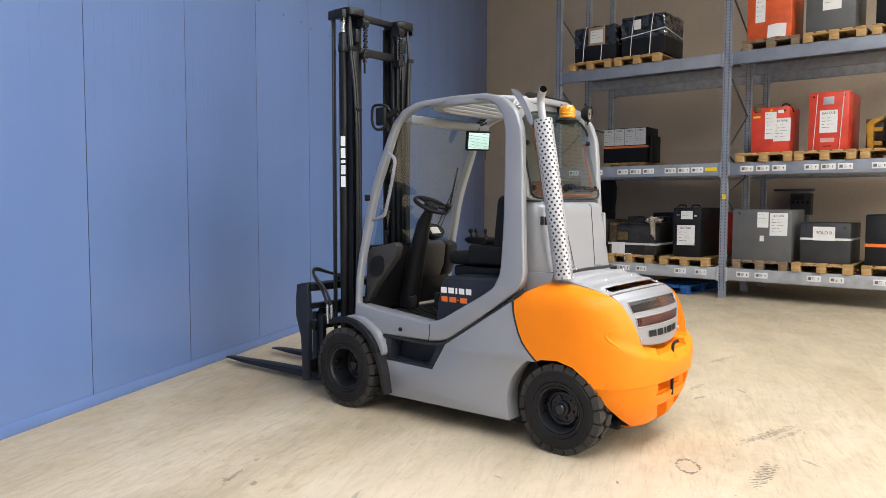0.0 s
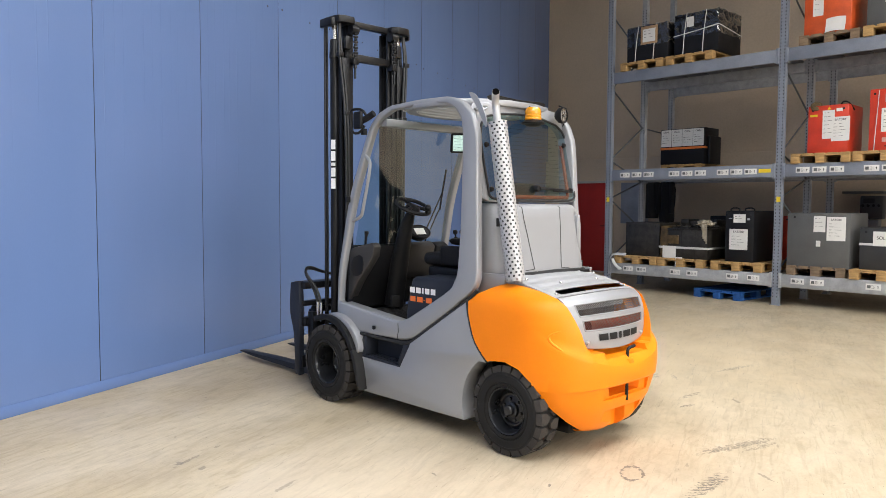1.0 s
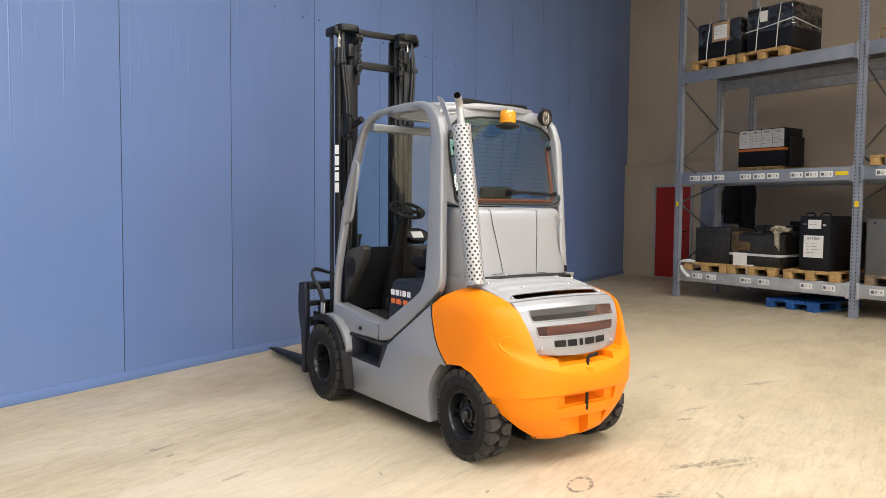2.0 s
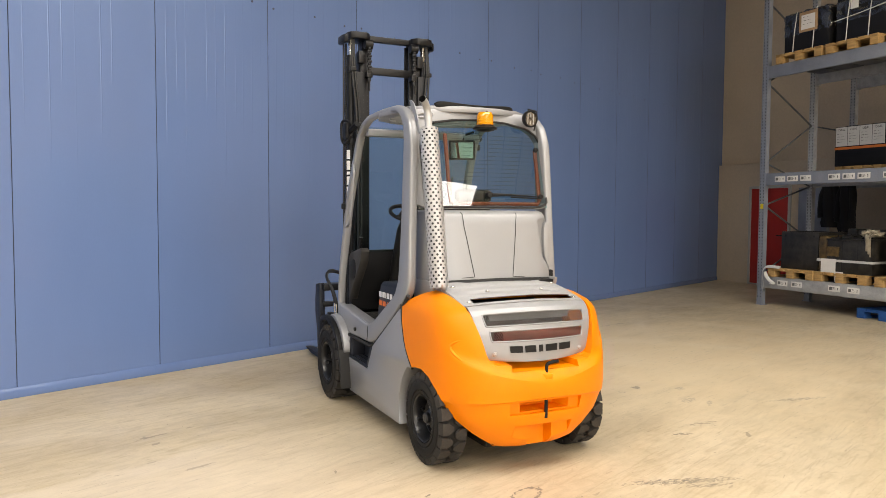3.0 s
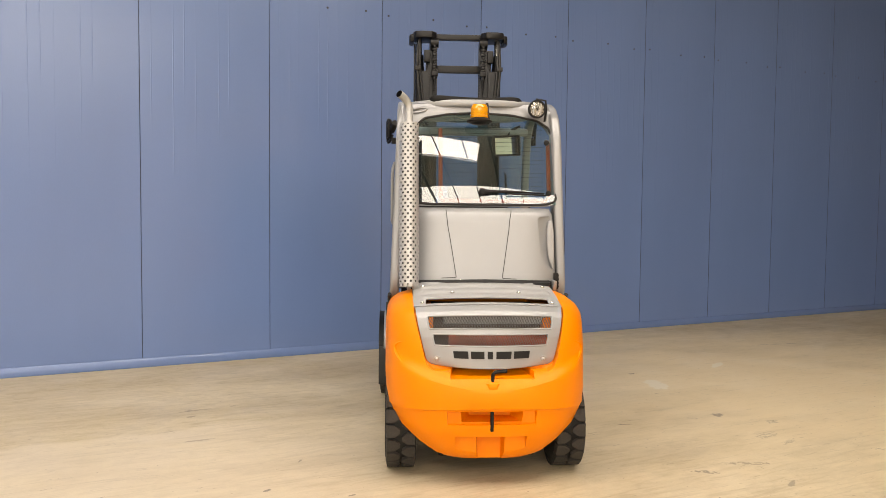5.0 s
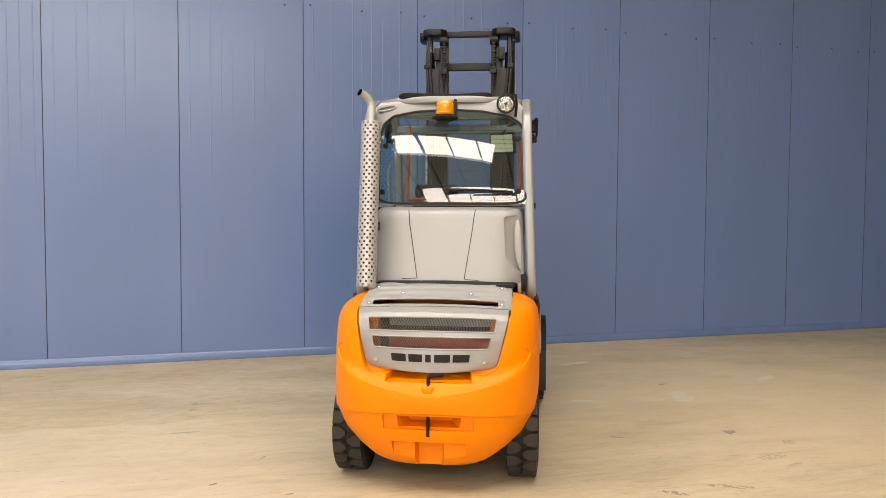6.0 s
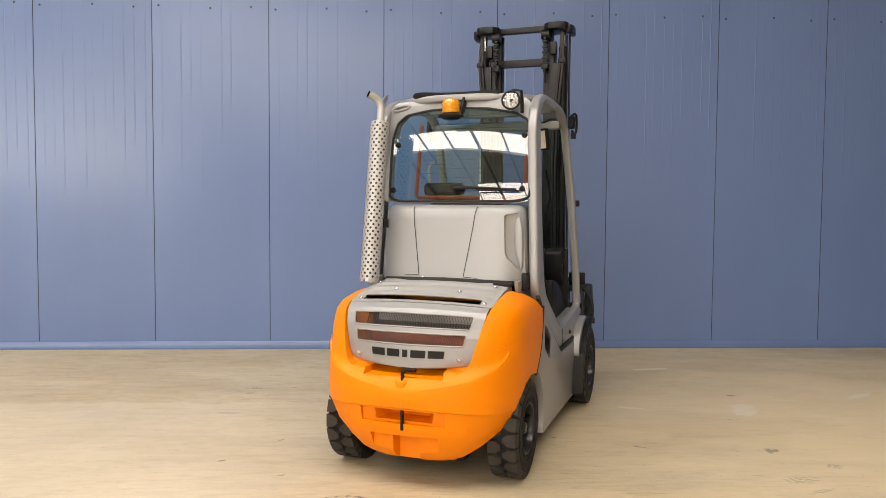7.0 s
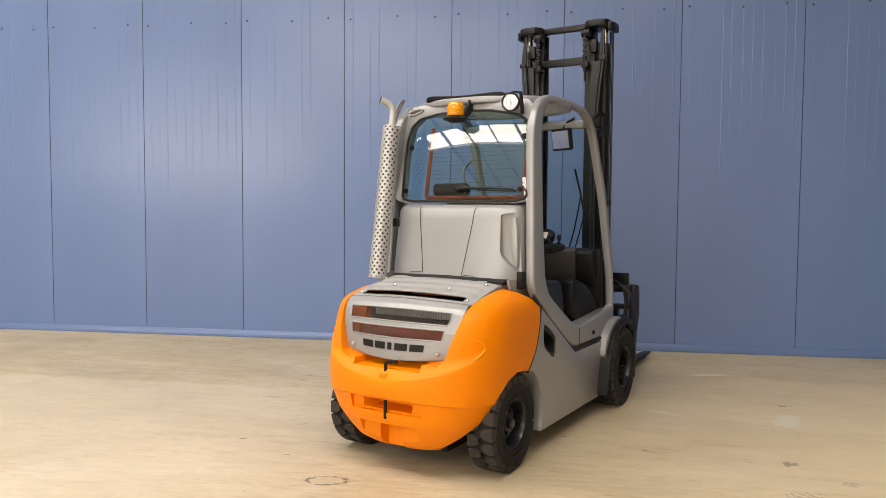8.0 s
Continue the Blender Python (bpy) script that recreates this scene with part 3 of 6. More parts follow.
for i in range(15):
    x = -9.8 + i * 1.3
    w = 0.032 if i % 3 == 0 else 0.014
    tb = box((x - w, -30 if i % 3 == 0 else -14, CEIL - 0.06 - w), (x + w, 3.4, CEIL - 0.02))
    truss = part("roof_beam", tb, TRUSS, None, "", pose(4.856, 0.39, 0))
    tagged(truss, "grey steel roof beam crossing the skylights", "beam", "roof beams", "structure")

# a red door in the beige wall, in its grey frame
door = thing("door_1", "closed red steel door in a pale grey frame", "door", ON @ pose(EAST - 0.14, 0, 0), kind="structure")
cy = (Matrix(ON).inverted() @ Vector((17.35, 4.11, 0))).y
y1, y0 = cy - 0.98, cy - 1.88
part("door_leaf", box((-0.03, y0, 0.03), (-0.008, y1, 1.97), 0.004), REDDOOR, door)
part("door_frame", ringed([(y0 - 0.05, 0.0), (y1 + 0.05, 0.0), (y1 + 0.05, 2.02), (y0 - 0.05, 2.02)], [(y0, 0.03), (y1, 0.03), (y1, 1.97), (y0, 1.97)], "x", -0.05, -0.002, 0.004), DOORFRAME, door)
hd = tube([(-0.03, y0 + 0.1, 1.03), (-0.085, y0 + 0.1, 1.03), (-0.085, y0 + 0.22, 1.03)], 0.01)
part("door_handle", hd, BLACK, door)


# ---- the forklift truck ----
truck = thing("forklift_truck", "orange and silver diesel forklift truck with a tall black mast", "forklift", ON)


def lerp(table, z):
    if z <= table[0][0]:
        return table[0][1]
    for (a, u), (c, v) in zip(table, table[1:]):
        if z <= c:
            return u + (v - u) * (z - a) / (c - a)
    return table[-1][1]


CW_W = [(0.15, 0.315), (0.165, 0.355), (0.18, 0.38), (0.24, 0.442), (0.32, 0.508), (0.40, 0.545), (0.416, 0.550), (0.424, 0.556), (0.46, 0.560), (0.60, 0.561), (0.80, 0.561), (0.86, 0.558), (0.90, 0.553), (0.945, 0.530), (0.985, 0.48), (1.005, 0.42), (1.01, 0.37)]
CW_Y = [(0.15, -0.40), (0.18, -0.44), (0.24, -0.475), (0.32, -0.51), (0.415, -0.530), (0.424, -0.543), (0.50, -0.553), (0.545, -0.55), (0.57, -0.535), (0.60, -0.511), (0.66, -0.503), (0.75, -0.490), (0.80, -0.476), (0.85, -0.455), (0.915, -0.420), (0.948, -0.365), (0.974, -0.27), (0.99, -0.18), (1.003, -0.06), (1.01, 0.0)]


def counterweight():
    b = bmesh.new()
    zs = [0.15, 0.165, 0.18, 0.21, 0.24, 0.28, 0.32, 0.36, 0.40, 0.415, 0.425, 0.46, 0.50, 0.53, 0.545, 0.558, 0.57, 0.585, 0.60, 0.615, 0.63, 0.645, 0.66, 0.68, 0.70, 0.72, 0.75, 0.78, 0.80, 0.85, 0.89, 0.92, 0.94, 0.955, 0.97, 0.982, 0.992, 1.0, 1.006, 1.01]
    rings = []
    for z in zs:
        w, yr, n = lerp(CW_W, z), lerp(CW_Y, z), 3.1
        yc = 0.02
        fr = lerp([(0.52, 0.098), (0.535, 0.101), (0.59, 0.157), (0.66, 0.213), (0.80, 0.257), (0.905, 0.271), (0.93, 0.275)], z)
        ring = [(-w, fr)]
        for k in range(57):
            t = math.pi * k / 56
            c, s = math.cos(t), math.sin(t)
            xr = abs(c) ** (2 / n)
            # the ledge climbs towards the corners and dies away there
            up = (0.13 * xr ** 1.6 + 0.10 * xr ** 14) * max(0.0, min(1.0, (z - 0.43) / 0.10, (0.97 - z) / 0.35))
            up *= min(1.0, s / 0.35)
            zz = z + up + 0.030 * max(0.0, 1 - abs(z - 0.42) / 0.10) * (1 - xr * xr)
            g = 0.72 * xr ** 6
            own, true = lerp(CW_Y, z), lerp(CW_Y, zz)
            keep = 1.0 if z <= 0.556 else max(0.0, (0.61 - z) / 0.054)
            deep = keep * (own * (1 - g) + true * g) + (1 - keep) * true
            ring.append((-lerp(CW_W, zz) * math.copysign(xr, c), yc + (deep - yc) * abs(s) ** (2 / n), zz))
        ring[0] = (-w, fr, z)
        ring.append((w, fr, z))
        rings.append([b.verts.new(p) for p in ring])
    for p, q in zip(rings, rings[1:]):
        for k in range(len(p)):
            b.faces.new((p[k], p[(k + 1) % len(p)], q[(k + 1) % len(p)], q[k]))
    b.faces.new(rings[0]), b.faces.new(rings[-1])
    # wheel arches, the seat of the grille, the tow pocket and the two recesses below
    arch = [(0.7, -0.2), (0.7, 0.525), (0.16, 0.525), (0.07, 0.553), (-0.04, 0.562), (-0.14, 0.535), (-0.22, 0.475), (-0.265, 0.40), (-0.305, 0.33), (-0.34, 0.255), (-0.365, 0.19), (-0.38, 0.14), (-0.42, -0.2)]
    cuts = [prism(arch, "x", -0.8, -0.24), prism(arch, "x", 0.24, 0.8)]
    cuts.append(prism([(0.02, 1.04), (0.26, 0.915), (0.5, 0.80), (0.6, 1.2), (0.02, 1.2)], "x", -0.8, 0.8))
    cuts.append(prism([(0.2, 0.675), (-0.6, 0.675), (-0.6, 0.96), (0.2, 0.96)], "x", -0.30, 0.30))
    g = bmesh.new()
    lv = [[g.verts.new(v) for v in ((-w, -0.8, z), (w, -0.8, z), (w, y, z), (-w, y, z))]
          for z, y, w in ((0.64, -0.42, 0.30), (0.66, -0.409, 0.332), (0.70, -0.386, 0.350), (0.915, -0.265, 0.402), (0.935, -0.19, 0.406), (0.936, 0.6, 0.406), (1.4, 0.6, 0.43))]
    g.faces.new(lv[0]), g.faces.new(lv[-1])
    for p, q in zip(lv, lv[1:]):
        for k in range(4):
            g.faces.new((p[k], p[(k + 1) % 4], q[(k + 1) % 4], q[k]))
    cuts.append(g)

    def pocket(x0, x1, z0, z1, y0, y1, taper, up=0.0):
        p = bmesh.new()
        rr = []
        for y, k in ((y0, 0.0), (y1, 1.0)):
            rr.append([p.verts.new(v) for v in ((x0 + taper * k, y, z0 + up * k), (x1 - taper * k, y, z0 + up * k), (x1 - taper * k * 0.9, y, z1), (x0 + taper * k * 0.9, y, z1))])
        p.faces.new(rr[0]), p.faces.new(rr[1])
        for k in range(4):
            p.faces.new((rr[0][k], rr[0][(k + 1) % 4], rr[1][(k + 1) % 4], rr[1][k]))
        return p

    cuts.append(pocket(-0.235, 0.235, 0.598, 0.70, -0.62, -0.20, 0.06, 0.02))
    cuts.append(pocket(-0.250, 0.250, 0.352, 0.437, -0.62, -0.492, 0.022, 0.012))
    cuts.append(pocket(-0.225, 0.225, 0.362, 0.432, -0.62, -0.40, 0.115, 0.022))
    cuts.append(pocket(-0.105, 0.105, 0.10, 0.290, -0.62, -0.39, 0.045))
    cuts.append(pocket(-0.200, 0.200, 0.10, 0.296, -0.62, -0.452, 0.016))
    return carve(b, cuts)


def crest(t, z, out=0.0):
    """A point on the counterweight's rear corner at angle t and height z."""
    c, s = math.cos(t), math.sin(t)
    xr = abs(c) ** (2 / 3.1)
    y = 0.02 + (lerp(CW_Y, z) - 0.02 - out) * abs(s) ** (2 / 3.1)
    return (-lerp(CW_W, z) * math.copysign(xr, c), y, z)


cw = part("counterweight", counterweight(), ORANGE, truck, "smooth orange-painted cast counterweight", angle=28)
for s in (-1, 1):
    line = []
    for a, z, out in ((72, 0.580, 0.0), (64, 0.598, 0.0), (56, 0.618, 0.004), (49, 0.640, 0.008), (42, 0.662, 0.012), (36, 0.690, 0.012), (32, 0.715, 0.010), (31, 0.738, 0.006), (34, 0.758, 0.002), (40, 0.772, -0.002), (48, 0.782, -0.008)):
        x, y, zz = crest(radians(a), z, out)
        line.append((s * abs(x), y, zz))
    n = len(soft(line, 2))
    part("ledge_rim", tube(soft(line, 2), [0.002 + 0.007 * math.sin(math.pi * min(1, (k + 1) / n)) for k in range(n)], None, 8), ORANGE, cw)
# added dark plates over the orange arch walls, in place of the shade there
for s in (-1, 1):
    part("arch_shade_plate", prism([(-0.05, 0.158), (-0.35, 0.16), (-0.332, 0.24), (-0.298, 0.32), (-0.256, 0.39), (-0.19, 0.46), (-0.05, 0.5)], "x", s * 0.2425, s * 0.2465), SEAM, cw, "dark plate standing for the shade inside the wheel arch")
part("drain_hole", rod((0.004, -0.400, 0.278), (0.004, -0.386, 0.278), 0.011, None, 12), SEAM, cw)
part("cowl_hinge", box((0.31, 0.055, 1.028), (0.42, 0.10, 1.050), 0.007), BLACK, truck, "black hood hinge block")
# a dark core behind the wheels and under the hood
part("chassis", prism([(1.9, 0.16), (1.9, 0.5), (1.45, 0.62), (0.95, 0.62), (0.4, 0.9), (0.1, 0.93), (0.0, 0.92), (-0.02, 0.60), (-0.26, 0.5), (-0.26, 0.28), (-0.1, 0.17)], "x", -0.32, 0.32, 0.01), BLACK, truck)
# an added black block that keeps light out from between the rear wheels
part("axle_shade_block", box((-0.27, -0.30, 0.125), (0.27, 0.25, 0.20), 0.02), BLACK, truck, "black block added to deepen the shade under the counterweight")
# a mostly hidden box, added to darken the shadow below the body
part("belly_shade_block", box((-0.42, 0.28, 0.095), (0.42, 1.36, 0.165), 0.01), BLACK, truck)
part("steer_axle", box((-0.40, -0.10, 0.20), (0.40, 0.03, 0.32), 0.02), MASTBLACK, truck)
pin = tube(soft([(0.0, -0.512, 0.33), (0.0, -0.512, 0.61), (0.004, -0.512, 0.640), (0.075, -0.512, 0.646)], 2), 0.0095)
part("tow_pin", pin, BLACK, cw, "bent black steel pin")
part("pin_boss", prism([(-0.045, -0.515), (-0.02, -0.545), (0.02, -0.545), (0.045, -0.515), (0.03, -0.47), (-0.03, -0.47)], "z", 0.555, 0.584, 0.004), ORANGE, cw)


PLATE_Y = [(0.0, -0.300), (0.08, -0.333), (0.17, -0.357), (0.34, -0.382), (0.5, -0.396), (0.7, -0.404), (0.85, -0.408), (1.0, -0.410)]


def plate_at(u, v):
    """The grille plate's face: u across -1..1, v from its top edge down."""
    bulge = 0.055 * (1 - u * u)
    z = 0.950 - 0.293 * v - 0.012 * (1 - u * u) * v
    y = lerp(PLATE_Y, v) - bulge
    w = 0.398 - 0.066 * v ** 1.2
    if v > 0.86:
        w -= 0.045 * (1 - math.sqrt(max(0.0, 1 - ((v - 0.86) / 0.14) ** 2)))
    return Vector((u * w, y, z + 0.018 * (1 - u * u) * (1 - v)))


SLOTS = ((0.15, 0.36, 0.86), (0.445, 0.635, 0.83))


def in_slot(u, v):
    return any(((2 * v - a - c) / (c - a)) ** 8 + abs(max(0.0, abs(u * 2 - 1) - w + 0.09) / 0.09) ** 3 < 1 for a, c, w in SLOTS)


grille = part("grille_plate", sheet(lambda u, v: plate_at(u * 2 - 1, v), 120, 80, in_slot, 0.008), SILVER_ROOF, truck, "silver rear grille plate with two mesh slots")
for a, c, w in SLOTS:
    n = 46
    rows = 5
    b = bmesh.new()
    for i in range(n):
        for j in range(rows):
            for d in (0, 1):
                p = plate_at(-w + 2 * w * (i + (0.5 if j % 2 else 0)) / n, a + (c - a) * j / rows)
                q = plate_at(-w + 2 * w * (i + (0.5 if j % 2 else 0) + (0.5 if d else -0.5)) / n, a + (c - a) * (j + 1) / rows)
                off, t = Vector((0, 0.009, 0)), Vector((0.0015, 0, 0.0008))
                f = [b.verts.new(v + off) for v in (p - t, p + t, q + t, q - t)]
                b.faces.new(f)
    bmesh.ops.solidify(b, geom=b.faces[:], thickness=0.0012)
    part("mesh_screen", b, DECK, grille, "grey expanded metal mesh")
    rim = []
    for k in range(48):
        ang = 2 * math.pi * k / 48
        cu, cv = math.cos(ang), math.sin(ang)
        rim.append(plate_at((w - 0.05) * max(-1, min(1, 1.6 * cu)) + 0.05 * math.copysign(abs(cu) ** 0.6, cu), (a + c) / 2 + (c - a) / 2 * math.copysign(min(1.0, abs(1.5 * cv)) ** 0.6, cv)))
    part("slot_rim", tube(rim, 0.0045, None, 6, True), SILVER_ROOF, grille)
for u in (-0.83, 0.81):
    p = plate_at(u, 0.86)
    part("bolt", lathe([(0.0001, 0.012), (0.007, 0.012), (0.010, 0.008), (0.011, 0.004), (0.017, 0.003), (0.017, 0.0)], 14, Matrix.Translation(p) @ pose(0, 0, 0, 118, 0, 0)), GALV, grille)


def plate_bars(rects, material, name):
    for u0, v0, u1, v1 in rects:
        b = bmesh.new()
        k = 4
        for i in range(k):
            a0, a1 = u0 + (u1 - u0) * i / k, u0 + (u1 - u0) * (i + 1) / k
            b.faces.new([b.verts.new(plate_at(u, v) + Vector((0, -0.0045, 0.003))) for u, v in ((a0, v0), (a1, v0), (a1, v1), (a0, v1))])
        bmesh.ops.solidify(b, geom=b.faces[:], thickness=0.0015)
        part(name, b, material, grille, "black maker's mark")


# the maker's mark, as five plain blocks
plate_bars([(-0.57, 0.725, -0.35, 0.845), (-0.31, 0.725, -0.11, 0.845), (-0.06, 0.725, 0.02, 0.845), (0.07, 0.725, 0.30, 0.845), (0.34, 0.725, 0.58, 0.845)], INK, "mark")
part("radiator_tank", rod((-0.22, -0.355, 0.775), (0.30, -0.355, 0.775), 0.055, None, 16), RADIATOR, truck, "red-brown tank behind the grille")
part("radiator", box((-0.32, -0.22, 0.66), (0.32, -0.12, 0.94), 0.01), ENGINE, truck, "dark radiator behind the grille")
part("cooler", box((-0.24, -0.28, 0.855), (0.32, -0.23, 0.925), 0.006), GALV, truck)
part("engine_pipe", tube([(-0.36, -0.22, 0.74), (-0.33, -0.2, 0.82), (-0.28, -0.16, 0.93)], 0.022), HOSE, truck)


def cover_at(u, v):
    s = u * 2 - 1
    w = 0.404 + 0.002 * v
    y = 0.13 - 0.412 * v - 0.058 * (1 - s * s) * v
    z = 1.036 - 0.035 * v - 0.050 * v * v + 0.02 * (1 - s * s)
    for c in (0.10, 0.33, 0.56, 0.77):
        z += 0.011 * math.exp(-((v - c) / 0.062) ** 4) * max(0.0, min(1.0, (0.93 - abs(s)) / 0.04))
    return Vector((s * w, y, z))


cover = part("hood_cover", sheet(cover_at, 60, 88, lambda u, v: 0.835 < v < 0.94 and abs(u * 2 - 1) < 0.84, 0.006), HOOD, truck, "ribbed silver hood cover")
for u in (0, 1):
    part("hood_skirt", sheet(lambda a, c: cover_at(u, a * 0.86) + Vector(((u * 2 - 1) * 0.002, 0, -0.004 - 0.046 * c * (1 - a * a))), 30, 3, None, 0.004), HOOD, cover)
for u, v in ((0.06, 0.9), (0.94, 0.9), (0.27, 0.62), (0.73, 0.62), (0.35, 0.1), (0.75, 0.1), (0.93, 0.35), (0.07, 0.35)):
    part("screw", lathe([(0.0001, 0.007), (0.007, 0.006), (0.010, 0.002), (0.014, 0.001), (0.014, -0.004)], 10, Matrix.Translation(cover_at(u, v))), CHROME, cover)
part("vent_gap", sheet(lambda u, v: cover_at(u * 0.94 + 0.03, 0.84 + v * 0.13) + Vector((0, 0.01, -0.03)), 10, 2, None, 0.004), SEAM, truck)

# silver cowl between hood and rear window
def cowl():
    b = bmesh.new()
    rings = []
    for z, g in ((1.045, 0.985), (1.055, 1.0), (1.10, 1.005), (1.2, 1.0), (1.3, 0.99), (1.4, 0.978), (1.455, 0.965), (1.482, 0.935), (1.492, 0.88)):
        yr, ring = 0.10 + (z - 1.04) * 0.16 + (0.02 if z > 1.47 else 0) + (0.03 if z > 1.485 else 0), [(-0.43, 0.40)]
        for k in range(41):
            t = math.pi * k / 40
            c, s = math.cos(t), math.sin(t)
            ring.append((0.02 - 0.45 * g * math.copysign(abs(c) ** 0.42, c), 0.30 + (yr - 0.30) * abs(s) ** 0.42 - 0.025 * s ** 2))
        ring.append((0.47, 0.40))
        rings.append([b.verts.new((x, y, z)) for x, y in ring])
    for p, q in zip(rings, rings[1:]):
        for k in range(len(p)):
            b.faces.new((p[k], p[(k + 1) % len(p)], q[(k + 1) % len(p)], q[k]))
    b.faces.new(rings[0]), b.faces.new(rings[-1])
    # the scooped air intake on its right shoulder
    sc = prism([(0.345, 1.428), (0.36, 1.437), (0.50, 1.452), (0.56, 1.45), (0.56, 1.0), (0.478, 1.085), (0.40, 1.15), (0.362, 1.19), (0.352, 1.22)], "y", -0.2, 0.175, 0.004)
    bmesh.ops.rotate(sc, verts=sc.verts, cent=(0.345, 0.175, 1.2), matrix=Euler((0, 0, radians(10))).to_matrix())
    return carve(b, [sc])


cowl_ob = part("rear_cowl", cowl(), SILVER_ROOF, truck, "smooth silver engine cowl with a scooped side")
for s in (-1, 1):
    part("cowl_flank", prism([(0.06, 1.06), (0.40, 1.06), (0.40, 0.84), (0.30, 0.885), (0.20, 0.94), (0.08, 1.005)], "x", s * 0.425 + 0.01, s * 0.445 + 0.01, 0.004), SILVER_ROOF, cowl_ob)
part("intake_cheek", prism(soft([(0.405, 1.41), (0.452, 1.425), (0.458, 1.10), (0.43, 1.16), (0.412, 1.22)], 1, True), "y", 0.16, 0.29, 0.018), SILVER_ROOF, cowl_ob)
for pts in ([(-0.207, 1.478), (-0.205, 1.465), (-0.198, 1.39), (-0.182, 1.30), (-0.147, 1.082), (-0.152, 1.078), (-0.235, 1.074)], [(0.187, 1.478), (0.184, 1.465), (0.176, 1.42), (0.170, 1.36), (0.128, 1.077), (0.133, 1.073), (0.212, 1.069)]):
    part("seam", tube([(x, 0.0735 + (z - 1.04) * 0.16 + (0.02 if z > 1.47 else 0), z) for x, z in pts], 0.0020, None, 6), SEAM, cowl_ob)
for y in (0.168, 0.140):
    part("cowl_slot", box((-0.410, y - 0.006, 1.350), (-0.385, y + 0.006, 1.402), 0.002), SEAM, cowl_ob)
part("hood_gasket", tube([(-0.41, 0.22, 1.043), (-0.36, 0.10, 1.045), (-0.2, 0.068, 1.050), (0.02, 0.062, 1.054), (0.24, 0.068, 1.050), (0.40, 0.098, 1.045), (0.46, 0.22, 1.04)], 0.015, None, 8), SEAM, truck)
vent = part("side_vent", box((0.44, 0.16, 1.0), (0.485, 0.27, 1.10), 0.006), BLACK, truck, "black slatted side vent")
for k in range(4):
    part("slat", box((0.484, 0.17, 1.012 + k * 0.022), (0.489, 0.262, 1.022 + k * 0.022)), SEAM, vent)

# ---- cab frame ----
OUT = [(1.60, 0.570), (1.658, 0.60), (1.656, 0.68), (1.642, 1.0), (1.533, 1.54), (1.325, 2.025), (1.225, 2.12), (1.09, 2.165), (0.80, 2.177), (0.52, 2.172), (0.39, 2.13), (0.30, 2.05), (0.25, 1.92), (0.225, 1.35), (0.205, 0.985), (0.46, 0.800), (0.83, 0.560), (1.34, 0.555)]
INN = [(1.575, 0.750), (1.617, 0.757), (1.614, 0.80), (1.594, 1.0), (1.470, 1.53), (1.272, 2.015), (1.178, 2.088), (1.07, 2.128), (0.80, 2.139), (0.53, 2.130), (0.45, 2.09), (0.395, 2.02), (0.375, 1.92), (0.37, 1.35), (0.385, 1.05), (0.44, 0.945), (0.92, 0.675), (1.34, 0.722)]


def lean(z):
    return 0.545 - max(0.0, z - 0.9) * 0.036


for s in (-1, 1):
    b = ringed(soft(split(OUT, 2), 2, True), soft(split(INN, 2), 2, True), "x", 0.0, 0.056, 0.015, None, 3)
    for v in b.verts:
        v.co.x = s * (lean(v.co.z) - v.co.x)
    part("cab_side_frame", b, SILVER, truck, "rounded silver cab side frame")
    edge = [(s * (lean(z) - 0.001), y, z) for y, z in ((0.20, 0.965), (0.28, 0.890), (0.46, 0.778), (0.80, 0.566), (0.85, 0.546), (0.92, 0.540), (1.06, 0.542), (1.36, 0.550))]
    part("frame_seam", tube(edge, 0.012, None, 8), SEAM, truck)
    part("panel_gap", tube([(s * (lean(0.6) + 0.0005), y, z) for y, z in ((0.945, 0.672), (0.94, 0.62), (0.955, 0.556))], 0.0028, None, 6), SEAM, truck)
    part("sill_plug", rod((s * 0.558, 1.20, 0.612), (s * 0.548, 1.20, 0.612), 0.014), BLACK, truck)
# panels that fill the chevron between the frame and the floor, and the lower body
ARCH = [(-0.035 + (0.333 + 0.018 * k / 11) * math.cos(radians(52 - 6.6 * k)), 0.272 + (0.333 + 0.018 * k / 11) * math.sin(radians(52 - 6.6 * k))) for k in range(12)] + [(0.295, 0.145)]
BODY = [(1.30, 0.14), (1.335, 0.25), (1.405, 0.40), (1.37, 0.385), (0.91, 0.374), (0.87, 0.44), (0.82, 0.52), (0.80, 0.556), (0.46, 0.772), (0.28, 0.885), (0.265, 0.80), (0.222, 0.66), (0.165, 0.59), (0.105, 0.535)] + ARCH
BODY_R = [(1.30, 0.14), (1.335, 0.25), (1.405, 0.40), (1.43, 0.53), (0.85, 0.53), (0.80, 0.556), (0.46, 0.772), (0.28, 0.885), (0.265, 0.80), (0.222, 0.66), (0.165, 0.59), (0.105, 0.535)] + ARCH
part("body_side", prism(BODY, "x", -0.56, -0.40, 0.012), SILVER, truck, "silver lower body panel with a step")
right = carve(prism(BODY_R, "x", 0.40, 0.56, 0.012), [prism(soft([(0.315, 0.775), (0.34, 0.785), (0.495, 0.695), (0.512, 0.655), (0.505, 0.56), (0.47, 0.555), (0.335, 0.635), (0.32, 0.67)], 1, True), "x", 0.43, 0.7)])
part("body_side", right, SILVER, truck, "silver lower body panel with a grip hole")
